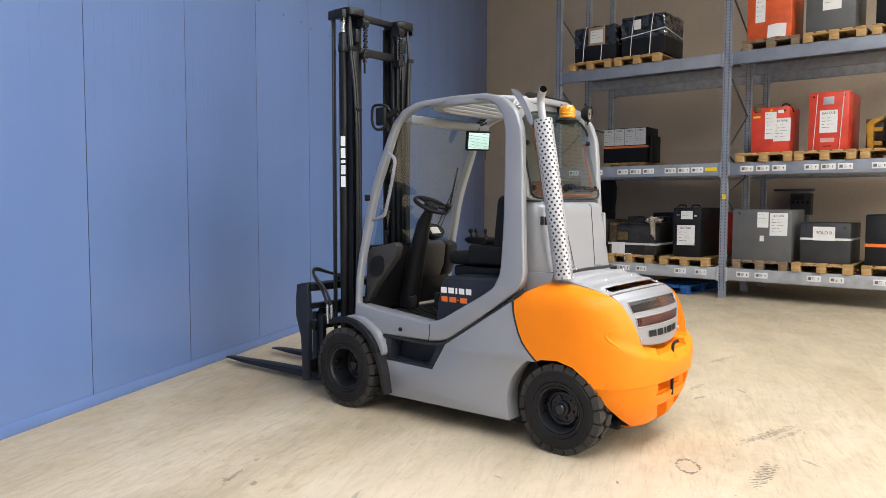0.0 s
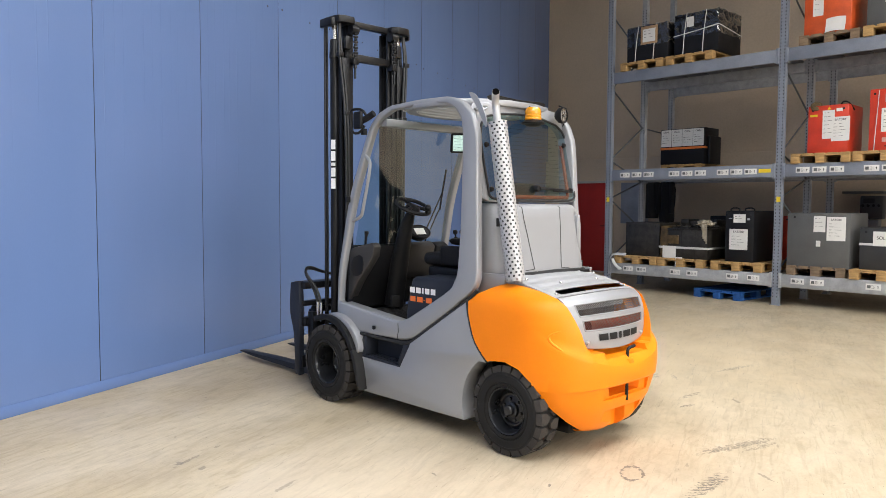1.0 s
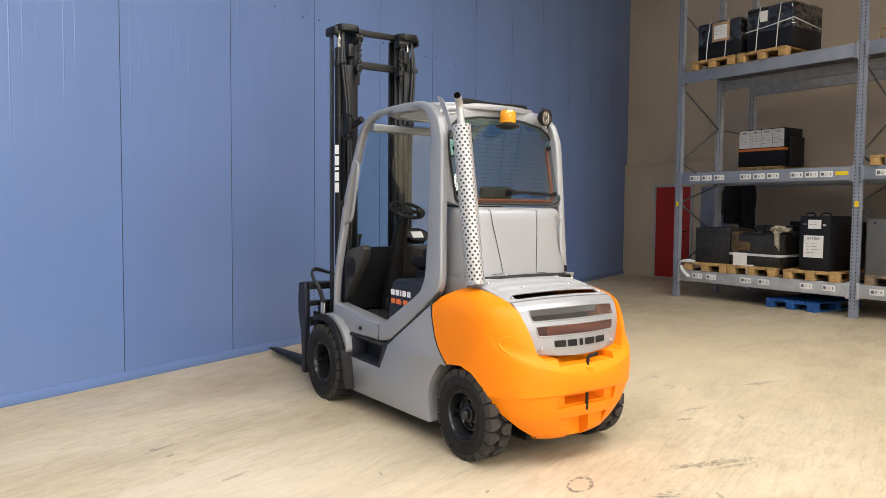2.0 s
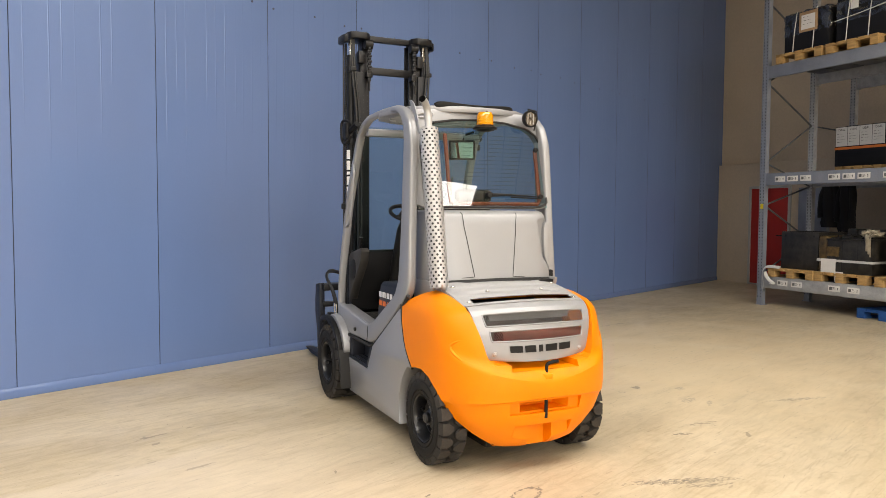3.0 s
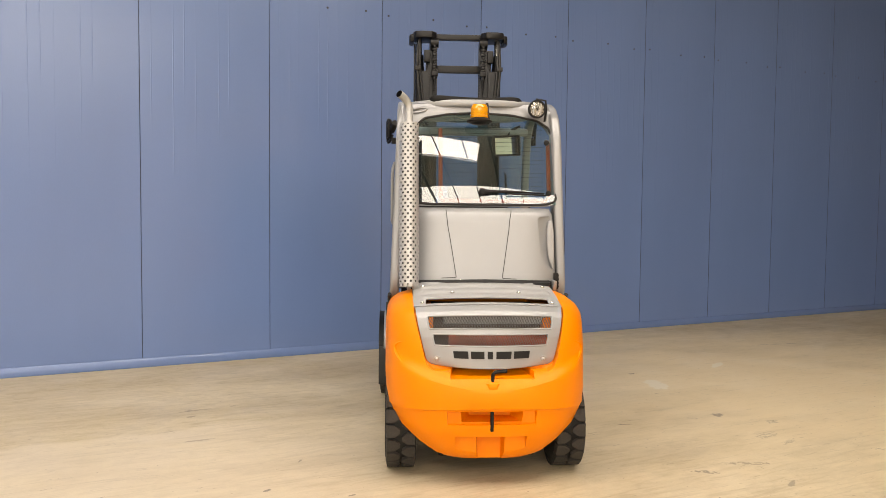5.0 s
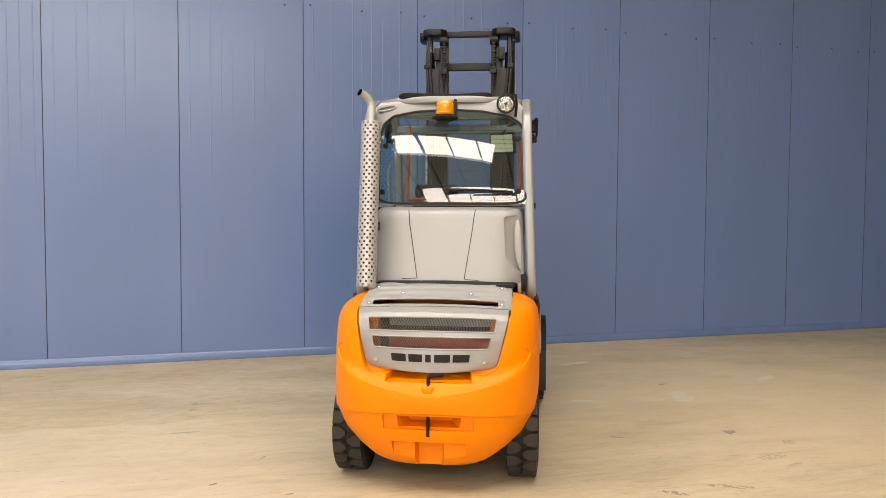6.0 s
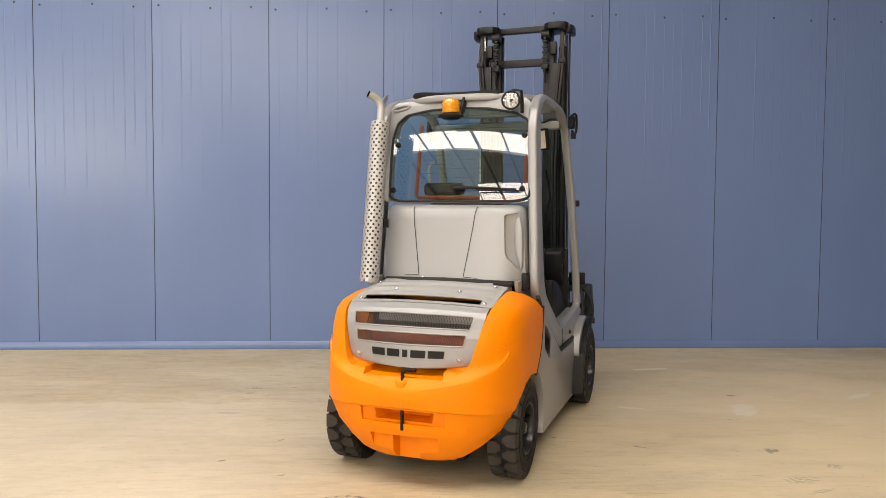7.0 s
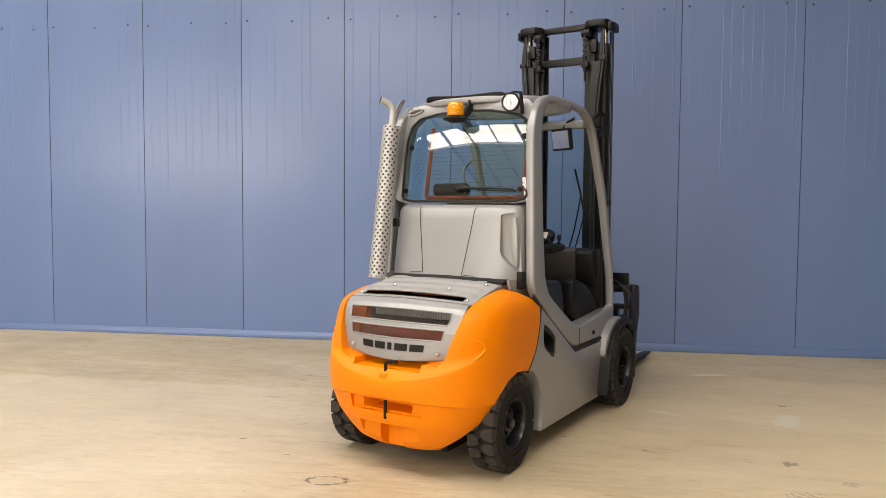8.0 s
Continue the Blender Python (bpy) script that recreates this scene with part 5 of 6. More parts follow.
for x, y, r in ((0.235, 1.175, 0.018), (0.295, 1.165, 0.016), (0.265, 1.06, 0.013)):
    part("lever", lathe([(0.022, 0.0), (0.016, 0.012), (0.007, 0.02), (0.007, 0.035), (r, 0.045), (r * 1.1, 0.06), (r * 0.7, 0.072), (0.0001, 0.074)], 12, pose(x, y, 1.215, -8, 0, 0)), BLACK, arm)
col = part("steering_column", tube([(-0.10, 1.52, 0.70), (-0.10, 1.45, 1.05), (-0.10, 1.37, 1.33), (-0.10, 1.31, 1.44)], [0.075, 0.07, 0.052, 0.03], None, 14), BLACK, truck, "black steering column")
swm = pose(-0.10, 1.295, 1.467, 26, 0, 0)
sw = part("steering_wheel", tube([(0.130 * math.cos(t), 0.130 * math.sin(t), 0) for t in [2 * math.pi * k / 36 for k in range(36)]], 0.015, None, 8, True), BLACK, truck, "black steering wheel with a spinner knob", swm)
part("boss", lathe([(0.0001, 0.012), (0.05, 0.008), (0.06, -0.02), (0.04, -0.05)], 20), BLACK, sw)
for a in (90, 210, 330):
    part("spoke", rod((0.03 * math.cos(radians(a)), 0.03 * math.sin(radians(a)), 0), (0.125 * math.cos(radians(a)), 0.125 * math.sin(radians(a)), 0), 0.014, None, 8), BLACK, sw)
part("spinner_knob", lathe([(0.012, 0), (0.012, 0.03), (0.024, 0.04), (0.026, 0.06), (0.015, 0.075), (0.0001, 0.077)], 14, pose(0.02, -0.13, 0)), BLACK, sw)
disp = part("display_pod", lathe([(0.0001, -0.05), (0.07, -0.045), (0.085, 0.0), (0.078, 0.012), (0.07, 0.004), (0.0001, 0.004)], 24, pose(0.06, 1.40, 1.27, 50, 0, 0) @ Matrix.Diagonal((1.3, 0.8, 1, 1))), BLACK, truck, "oval instrument display")
part("screen", box((-0.05, -0.03, 0.006), (0.05, 0.03, 0.008), 0.0, None, 2, pose(0.06, 1.40, 1.27, 50, 0, 0)), WHITE, disp)
dash = part("dashboard", prism([(1.575, 0.90), (1.575, 1.17), (1.52, 1.19), (1.47, 1.16), (1.49, 1.0), (1.53, 0.90)], "x", -0.02, 0.30, 0.02), CONSOLE, truck, "dark grey dashboard")
part("dash_end", prism([(1.58, 0.90), (1.58, 1.165), (1.52, 1.185), (1.46, 1.155), (1.48, 1.0), (1.53, 0.90)], "x", 0.302, 0.44, 0.02), BLACK, dash)
sp = part("side_console", prism([(1.61, 0.76), (1.60, 1.12), (1.57, 1.155), (1.33, 1.205), (1.30, 1.18), (1.32, 1.10), (1.50, 0.90), (1.59, 0.77)], "x", -0.47, -0.40, 0.015), CONSOLE, truck, "dark side console with a hatch")
part("hatch", prism(soft([(1.57, 0.95), (1.57, 1.08), (1.44, 1.12), (1.42, 1.02), (1.46, 0.95)], 1, True), "x", -0.475, -0.466, 0.002), BLACK, sp)
part("gear_lever", tube([(-0.42, 1.47, 1.15), (-0.42, 1.46, 1.24), (-0.42, 1.45, 1.28)], [0.008, 0.010, 0.018], None, 8), BLACK, sp)
part("right_console", prism(soft([(1.04, 0.66), (1.04, 0.965), (1.08, 0.985), (1.22, 0.965), (1.38, 0.90), (1.52, 0.80), (1.60, 0.72), (1.58, 0.66)], 1, True), "x", 0.37, 0.455, 0.02), BLACK, truck, "black side console")
for k, x in enumerate((-0.22, 0.08)):
    part("pedal", box((x, 1.40, 0.70), (x + 0.08, 1.42, 0.79), 0.006, None, 2), GREYPLASTIC, truck)
# windscreen with its wiper
b = sheet(lambda u, v: Vector((-0.45 + 0.9 * u, lerp([(1.05, 1.585), (1.54, 1.46), (2.02, 1.265), (2.10, 1.20)], 1.16 + 0.94 * v), 1.16 + 0.94 * v)), 6, 12)
ws = part("windscreen", b, SCREEN, truck, "tinted windscreen")
ws.visible_shadow = False
part("top_header", box((-0.46, 1.17, 2.03), (0.46, 1.24, 2.085), 0.012), SILVER, truck)
part("front_wiper", tube([(0.36, 1.49, 1.44), (0.345, 1.44, 1.60), (0.325, 1.38, 1.76)], 0.008, None, 6), BLACK, ws)
part("wiper_link", tube([(0.20, 1.575, 1.13), (0.27, 1.53, 1.32), (0.35, 1.45, 1.58)], 0.006, None, 6), BLACK, ws)
part("wiper_link", tube([(0.25, 1.575, 1.14), (0.36, 1.50, 1.44)], 0.005, None, 6), BLACK, ws)
part("scuttle", prism([(1.58, 0.70), (1.66, 0.70), (1.60, 1.175), (1.565, 1.175)], "x", -0.45, 0.46, 0.008), BLACK, truck)

# ---- mast, carriage and forks ----
mast = part("mast_crossbar", box((-0.24, 1.945, 2.897), (0.24, 1.995, 2.943), 0.005), MASTBLACK, truck, "black steel mast crossbar")
part("mast_crossbar", box((-0.19, 1.930, 2.622), (0.19, 1.965, 2.682), 0.004), MASTBLACK, truck)
part("mast_crossbar", box((-0.25, 1.90, 0.62), (0.25, 1.95, 0.72), 0.005), MASTBLACK, truck)
for s in (-1, 1):
    # head plates, chamfered, with a lower ear at the outer end
    hd = prism([(s * 0.185, 1.90), (s * 0.225, 1.855), (s * 0.315, 1.850), (s * 0.362, 1.872), (s * 0.378, 1.91), (s * 0.378, 2.05), (s * 0.345, 2.085), (s * 0.23, 2.085), (s * 0.185, 2.03)], "z", 2.893, 2.947, 0.007)
    hp = part("mast_head", hd, MASTBLACK, truck, "chamfered black mast head")
    part("head_ear", prism([(s * 0.372, 1.90), (s * 0.402, 1.915), (s * 0.412, 1.96), (s * 0.412, 2.055), (s * 0.395, 2.08), (s * 0.372, 2.08)], "z", 2.868, 2.930, 0.006), MASTBLACK, hp)
    part("chain_roller", rod((s * 0.17, 1.895, 2.858), (s * 0.235, 1.895, 2.858), 0.038, None, 18), MASTBLACK, hp)

    def channel(x0, x1, y0, y1, z0, z1, t=0.018):
        a, c = min(s * x0, s * x1), max(s * x0, s * x1)
        web = box((c - t, y0, z0), (c, y1, z1), 0.002) if s > 0 else box((a, y0, z0), (a + t, y1, z1), 0.002)
        web = box((a, y0, z0), (c, y0 + t, z1), 0.002, web)
        return box((a, y1 - t, z0), (c, y1, z1), 0.002, web)

    part("outer_rail", channel(0.245, 0.318, 1.895, 2.01, 0.14, 2.63), MASTBLACK, truck, "black outer mast rail")
    part("middle_rail", channel(0.205, 0.27, 1.915, 2.03, 0.14, 2.80), MASTBLACK, truck)
    part("inner_rail", channel(0.178, 0.24, 1.937, 2.05, 0.14, 2.895), MASTBLACK, truck)
    for k in range(2):
        part("outer_hose", rod((s * (0.342 + 0.02 * k), 2.062, 0.20), (s * (0.342 + 0.02 * k), 2.062, 2.885), 0.0085, None, 8), HOSE, truck, "straight black hydraulic line up the mast")
    cyl = part("lift_cylinder", rod((s * 0.325, 1.985, 0.15), (s * 0.325, 1.985, 2.77), 0.034, None, 20), MASTBLACK, truck, "black lift cylinder with a bright ram")
    part("ram", rod((s * 0.325, 1.985, 2.77), (s * 0.325, 1.985, 2.896), 0.021, None, 14), CHROME, cyl)
    part("gland", lathe([(0.034, 0.0), (0.040, 0.006), (0.040, 0.05), (0.036, 0.056), (0.036, 0.14), (0.030, 0.15), (0.022, 0.152)], 20, pose(s * 0.325, 1.985, 2.625)), MASTBLACK, cyl)
    part("roller_box", box((s * 0.262 - 0.026, 1.885, 2.70), (s * 0.262 + 0.026, 1.935, 2.80), 0.006), MASTBLACK, truck)
    ch = part("lift_chain", box((s * 0.2 - 0.003, 1.868, 2.62), (s * 0.2 + 0.003, 1.876, 2.87), 0.001), MASTBLACK, truck, "black leaf chain")
    for k in range(12):
        z = 2.872 - k * 0.021
        part("chain_link", box((s * 0.2 - (0.019 if k % 2 else 0.012), 1.862, z - 0.018), (s * 0.2 + (0.019 if k % 2 else 0.012), 1.882, z), 0.004), MASTBLACK, ch)
    part("chain_anchor", box((s * 0.2 - 0.026, 1.865, 2.585), (s * 0.2 + 0.026, 1.932, 2.632), 0.004), MASTBLACK, ch)
    part("chain_bolt", rod((s * 0.2, 1.88, 2.475), (s * 0.2, 1.88, 2.60), 0.009, None, 8), MASTBLACK, ch)
    part("chain_nut", rod((s * 0.2, 1.88, 2.555), (s * 0.2, 1.88, 2.578), 0.016, None, 6), MASTBLACK, ch)
    for k, dx in enumerate((0.0, 0.024)):
        part("mast_hose", tube(soft([(s * (0.322 + dx * 0.3), 1.915, 2.888), (s * (0.326 + dx), 1.89, 2.66), (s * (0.285 + dx), 1.872, 2.3), (s * (0.27 + dx), 1.868, 1.7), (s * (0.28 + dx), 1.87, 0.9), (s * (0.29 + dx), 1.88, 0.62)], 2), 0.0105, None, 8), HOSE, truck, "black hydraulic hose")
    part("hose_clamp", box((s * 0.338 - 0.026, 1.872, 2.63), (s * 0.338 + 0.026, 1.905, 2.665), 0.004), MASTBLACK, truck)
    part("hose_clamp", box((s * 0.288 - 0.026, 1.852, 2.18), (s * 0.288 + 0.03, 1.89, 2.21), 0.004), MASTBLACK, truck)
    part("tilt_bracket", box((s * 0.36 - 0.04, 1.68, 0.36), (s * 0.36 + 0.03, 1.80, 0.50), 0.01), MASTBLACK, truck)
    plate = [(2.18, 0.865), (2.295, 0.845), (2.31, 0.72), (2.31, 0.60), (2.255, 0.44), (2.235, 0.10), (2.175, 0.10), (2.17, 0.56), (2.16, 0.60)]
    part("carriage_plate", prism(plate, "x", s * 0.545, s * 0.50, 0.004), NAVY, truck, "dark carriage side plate")
    part("carriage_post", box((s * 0.47 - 0.02, 2.06, 0.12), (s * 0.47 + 0.02, 2.13, 0.62), 0.004), MASTBLACK, truck)
    bl = [(2.20, 0.055), (2.35, 0.035), (3.30, 0.045), (3.615, 0.050), (3.622, 0.060), (3.55, 0.068), (3.0, 0.085), (2.40, 0.095), (2.385, 0.115), (2.375, 0.60), (2.325, 0.60), (2.325, 0.10)]
    fk = prism(bl, "x", s * 0.265 - 0.055, s * 0.265 + 0.055, 0.006)
    for v in fk.verts:
        if v.co.y > 3.3:
            v.co.x = s * 0.265 + (v.co.x - s * 0.265) * (1 - 0.55 * ((v.co.y - 3.3) / 0.322) ** 2)
    part("fork", fk, NAVY, truck, "black steel fork arm resting low")
for z0, z1, y0, y1 in ((0.80, 0.855, 2.13, 2.28), (0.66, 0.70, 2.15, 2.22), (0.50, 0.57, 2.12, 2.2), (0.16, 0.26, 2.16, 2.26)):
    part("carriage_bar", box((-0.52, y0, z0), (0.52, y1, z1), 0.006), MASTBLACK, truck, "black fork carriage bar")
part("carriage_cylinder", rod((-0.42, 2.16, 0.63), (0.42, 2.16, 0.63), 0.03, None, 14), MASTBLACK, truck)
part("valve_plate", box((0.372, 2.135, 0.858), (0.505, 2.15, 0.958), 0.004), MASTBLACK, truck)
part("valve_block", box((-0.22, 2.12, 0.86), (-0.08, 2.2, 0.90), 0.006), MASTBLACK, truck)
for k in range(2):
    o = k * 0.045
    part("carriage_hose", tube(soft([(-0.14, 2.16 - o, 0.89), (-0.30, 2.17, 0.92), (-0.44, 2.20, 0.97 + o * 0.3), (-0.50, 2.16, 0.93), (-0.46, 2.10 - o, 0.82), (-0.44, 2.06 - o, 0.70), (-0.44, 2.05 - o, 0.62)], 2), 0.011, None, 8), HOSE, truck, "looped black hydraulic hose")
    part("hose_fitting", rod((-0.445, 2.05 - o, 0.55), (-0.445, 2.055 - o, 0.70), 0.014, None, 10), CHROME, truck, "bright hose coupling")
    part("carriage_hose", tube(soft([(0.36, 2.18 - o, 0.90), (0.46, 2.16 - o, 0.87), (0.50, 2.14 - o, 0.75), (0.49, 2.12 - o, 0.55), (0.42, 2.10 - o, 0.42)], 2), 0.012, None, 8), HOSE, truck, "looped black hydraulic hose")
part("carriage_hose", tube(soft([(0.40, 2.06, 0.60), (0.38, 2.04, 0.80), (0.42, 2.03, 0.86), (0.50, 2.03, 0.86), (0.57, 2.03, 0.78), (0.59, 2.03, 0.66), (0.56, 2.04, 0.52)], 2), 0.014, None, 8), HOSE, truck, "looped black hydraulic hose")
# the maker's mark on the mast: five plain white blocks up the rail
for z0, z1 in ((1.605, 1.685), (1.70, 1.77), (1.785, 1.81), (1.825, 1.90), (1.915, 1.99)):
    part("mast_mark", box((-0.0012, -0.018, z0), (0.0, 0.018, z1)), WHITEPRINT, truck, "white maker's mark up the mast", pose(-0.3528, 1.966, 0, 0, 0, 34))


# ---- the pallet rack ----
BAY, LEVELS = 2.97, ((0.285, 0.475), (1.915, 2.105), (3.60, 3.79))
rack = thing("pallet_rack", "tall grey-blue steel pallet rack with two loaded bays", "rack", RK)


def post_mesh(front):
    b = box((-0.05, 0.0, 0.0), (0.05, 0.004, 5.6), 0)
    b = box((-0.05, 0.004, 0.0), (-0.046, 0.08, 5.6), 0, b)
    b = box((0.046, 0.004, 0.0), (0.05, 0.08, 5.6), 0, b)
    return box((-0.07, -0.02, 0.0), (0.07, 0.10, 0.008), 0.002, b)


def slot_mesh():
    b = None
    for k in range(100):
        z = 0.12 + k * 0.05
        for x in (-0.03, 0.03):
            b = box((x - 0.006, -0.0006, z), (x + 0.006, 0.0, z + 0.022), 0, b)
    return b


rmesh = done(post_mesh(True), "rear_post", GALV)
pmesh, smesh = done(post_mesh(True), "post", GALVBLUE), done(slot_mesh(), "perforation", SEAM)
for i in range(3):
    for j, d in enumerate((0.0, 1.10, 2.10)):
        p = part("post", pmesh if j == 0 else rmesh, GALVBLUE, rack, "", pose(i * BAY, d, 0))
        part("perforation", smesh, SEAM, p)["kind"] = "stuff"
    nodes = [(0.06, 0.50), (1.10, 1.05), (0.06, 1.60), (1.10, 1.92), (0.06, 2.28), (1.10, 2.92), (0.06, 3.55), (1.10, 4.2), (0.06, 4.8)]
    for (a, z), (c, w) in zip(nodes, nodes[1:]):
        part("brace", rod((i * BAY, a, z), (i * BAY, c, w), 0.014, None, 6), DECK, rack)
    part("brace", rod((i * BAY, 1.15, 2.92), (i * BAY, 2.12, 2.86), 0.014, None, 6), DECK, rack)
    part("brace", rod((i * BAY, 1.15, 4.55), (i * BAY, 2.12, 4.5), 0.014, None, 6), DECK, rack)
for i in range(2):
    for n, (z0, z1) in enumerate(LEVELS):
        for d in (-0.02, 1.12, 2.12):
            b = box((i * BAY + 0.052, d, z0), ((i + 1) * BAY - 0.052, d + 0.05, z1), 0.006)
            b = box((i * BAY + 0.05, d - 0.004, z0 - 0.02), (i * BAY + 0.09, d + 0.055, z1 + 0.015), 0.003, b)
            b = box(((i + 1) * BAY - 0.09, d - 0.004, z0 - 0.02), ((i + 1) * BAY - 0.05, d + 0.055, z1 + 0.015), 0.003, b)
            part("beam", b, GALVBLUE if d < 1 and n else GALV, rack, "grey steel rack beam")
        for k in range(7):
            x = i * BAY + 0.12 + k * 0.395
            part("deck_plate", box((x, 0.04, z1 - 0.032), (x + 0.37, 1.12, z1 - 0.004), 0.004), DECK, rack)
            if n == 1:
                part("deck_plate", box((x, 1.18, z1 - 0.032), (x + 0.37, 2.12, z1 - 0.004), 0.004), DECK, rack)
part("post_sticker", box((-0.02, -0.004, 1.545), (0.035, -0.0012, 1.625), 0), YELLOW, rack, "yellow location sticker")
part("post_sticker", box((BAY - 0.02, -0.004, 1.545), (BAY + 0.035, -0.0012, 1.625), 0), YELLOW, rack, "yellow location sticker")
part("beam_sticker", box((2.68, -0.0235, 1.985), (2.86, -0.021, 2.04), 0), YELLOW, rack, "yellow load sticker")


def shelf_label(x, z, w=0.19, h=0.085):
    l = part("shelf_label", box((x, -0.0235, z), (x + w, -0.0205, z + h), 0.001), WHITE, rack, "white location label with plain bars")
    part("print", box((x + 0.018, -0.0245, z + 0.022), (x + 0.062, -0.0236, z + h - 0.020)), LABELGREY, l)
    for k in range(3):
        part("print", box((x + 0.072, -0.0245, z + 0.024 + 0.016 * k), (x + 0.105 + 0.012 * (k % 2), -0.0236, z + 0.030 + 0.016 * k)), LABELGREY, l)
    part("arrow", prism([(x + 0.142, z + 0.045), (x + 0.166, z + 0.045), (x + 0.154, z + 0.062)], "y", -0.0245, -0.0236, 0, box((x + 0.150, -0.0245, z + 0.024), (x + 0.158, -0.0236, z + 0.044))), INK, l)


for x in (0.26, 0.49, 0.72, 1.19, 1.42, 1.65, 2.02, 2.24, 2.46):
    shelf_label(x, 1.965)
for x in (0.36, 0.62, 1.25, 1.55, 2.22, 2.55):
    shelf_label(x, 0.345)
for x in (3.22, 3.45, 3.68, 4.12, 4.34, 4.56, 4.98, 5.2, 5.42):
    shelf_label(x, 1.965)
for x in (3.2, 3.47, 4.2, 4.5, 5.05, 5.35):
    shelf_label(x, 0.345)


# ---- pallets ----
def pallet(w, d, material, label, group="wooden pallets"):
    """A flat pallet: three bearers of blocks, boards below and above. Its origin is at the front corner on the support."""
    t = thing("pallet", label, "pallet", None, group)
    for i in range(3):
        x = (0.0, w / 2 - 0.06, w - 0.12)[i]
        part("bottom_board", box((x, 0, 0), (x + 0.12, d, 0.02), 0.002), material, t)
        for j in range(3):
            y = (0.0, d / 2 - 0.07, d - 0.14)[j]
            part("block", box((x, y, 0.02), (x + 0.12, y + 0.14, 0.098), 0.003), material, t)
    for y in (0.0, d / 2 - 0.07, d - 0.14):
        part("stringer", box((0, y, 0.098), (w, y + 0.14, 0.118), 0.002), material, t)
    n = 5
    for i in range(n):
        x = i * (w - 0.13) / (n - 1)
        part("top_board", box((x, -0.002, 0.118), (x + 0.13, d + 0.002, 0.14), 0.003), material, t)
    return t


WP = pallet(0.80, 1.15, WOOD, "light wooden pallet on a rack shelf")
WP.matrix_basis = RK @ pose(0.20, -0.05, LEVELS[0][1])
WD = pallet(0.80, 1.15, WOODDARK, "dark weathered wooden pallet on a rack shelf")
WD.matrix_basis = RK @ pose(3.12, 0.0, LEVELS[0][1])
for x, y, z in ((1.02, -0.03, LEVELS[0][1]), (1.97, -0.05, LEVELS[0][1]), (0.24, 1.38, LEVELS[1][1]), (0.24, -0.05, LEVELS[2][1]), (1.10, -0.05, LEVELS[2][1]),
                (3.99, -0.05, LEVELS[0][1]), (4.90, -0.03, LEVELS[0][1]), (3.15, -0.05, LEVELS[1][1]), (3.98, -0.05, LEVELS[1][1]), (4.83, -0.03, LEVELS[1][1]),
                (4.05, -0.05, LEVELS[2][1]), (4.92, -0.04, LEVELS[2][1])):
    copy_thing(WP, RK @ pose(x, y, z, 0, 0, random.uniform(-1, 1)))
copy_thing(WD, RK @ pose(3.20, -0.02, LEVELS[2][1], 0, 0, 0.5))
BP = pallet(0.80, 1.2, BLUEWOOD, "blue painted pallet lying on the floor under the rack", "floor pallets")
BP.matrix_basis = RK @ pose(1.62, 0.10, 0.0, 0, 0, -4)


# ---- batteries and boxes on the pallets ----
def paper(parent, x, z, w, h, y, lines, word="", size=0.035, name="paper_label"):
    """A sheet of paper on a front face, with a heading that can be read and bars for the rest."""
    l = part(name, box((x, y - 0.002, z), (x + w, y - 0.0005, z + h), 0), WHITE, parent, "white paper label")
    top = z + h - 0.03
    if word:
        words(word, size, pose(x + w / 2, y - 0.0026, top - size * 0.4, 90, 0, 0), INK, l)
        top -= size * 2.2
    for k in range(lines):
        zz = top - k * (top - z - 0.03) / max(1, lines)
        part("print", box((x + w * 0.12, y - 0.003, zz - 0.006), (x + w * (0.25 + 0.1 * (k % 2)), y - 0.0021, zz)), INK, l)
        part("print", box((x + w * 0.42, y - 0.003, zz - 0.005), (x + w * (0.55 + 0.12 * ((k * 7) % 3)), y - 0.0021, zz - 0.001)), INK, l)
    return l


def case(name, x, y, z, w, d, h, material, label, category="battery", edge=0.012):
    """A steel battery tray: body, top rim and lifting holes."""
    t = thing(name, label, category, RK @ pose(x, y, z), "batteries on the rack")
    part("case", box((0, 0, 0), (w, d, h), edge, None, 2), material, t)
    part("lid_rim", ringed([(0.004, 0.004), (w - 0.004, 0.004), (w - 0.004, d - 0.004), (0.004, d - 0.004)], [(0.03, 0.03), (w - 0.03, 0.03), (w - 0.03, d - 0.03), (0.03, d - 0.03)], "z", h - 0.004, h + 0.012, 0.003), material, t)
    for k in (0.12, 0.88):
        part("lifting_hole", rod((w * k, -0.001, h - 0.05), (w * k, 0.004, h - 0.05), 0.016, None, 12), SEAM, t)
    return t


def strap(parent, z, w, d, material, tall=0.035):
    part("strap", ringed([(-0.003, -0.003), (w + 0.003, -0.003), (w + 0.003, d + 0.003), (-0.003, d + 0.003)], [(0.001, 0.001), (w - 0.001, 0.001), (w - 0.001, d - 0.001), (0.001, d - 0.001)], "z", z, z + tall), material, parent)


P1, P2, P3 = [LEVELS[k][1] + 0.14 for k in range(3)]
# lower shelf, first bay
t = case("battery", 0.33, 0.08, P1, 0.66, 0.7, 0.565, DIRTYCASE, "dusty black steel battery on a wooden pallet")
t = thing("battery", "dirty old battery blocks strapped together on a pallet", "battery", RK @ pose(1.02, 0.02, P1), "batteries on the rack")
part("case", box((0.16, 0, 0), (0.86, 0.46, 0.475), 0.012, None, 2), DIRTYCASE, t)
part("lid_rim", box((0.150, -0.010, 0.470), (0.870, 0.468, 0.500), 0.008), DIRTYCASE, t)
part("case", box((0.10, 0.48, 0), (0.80, 0.92, 0.54), 0.012, None, 2), DIRTYCASE, t)
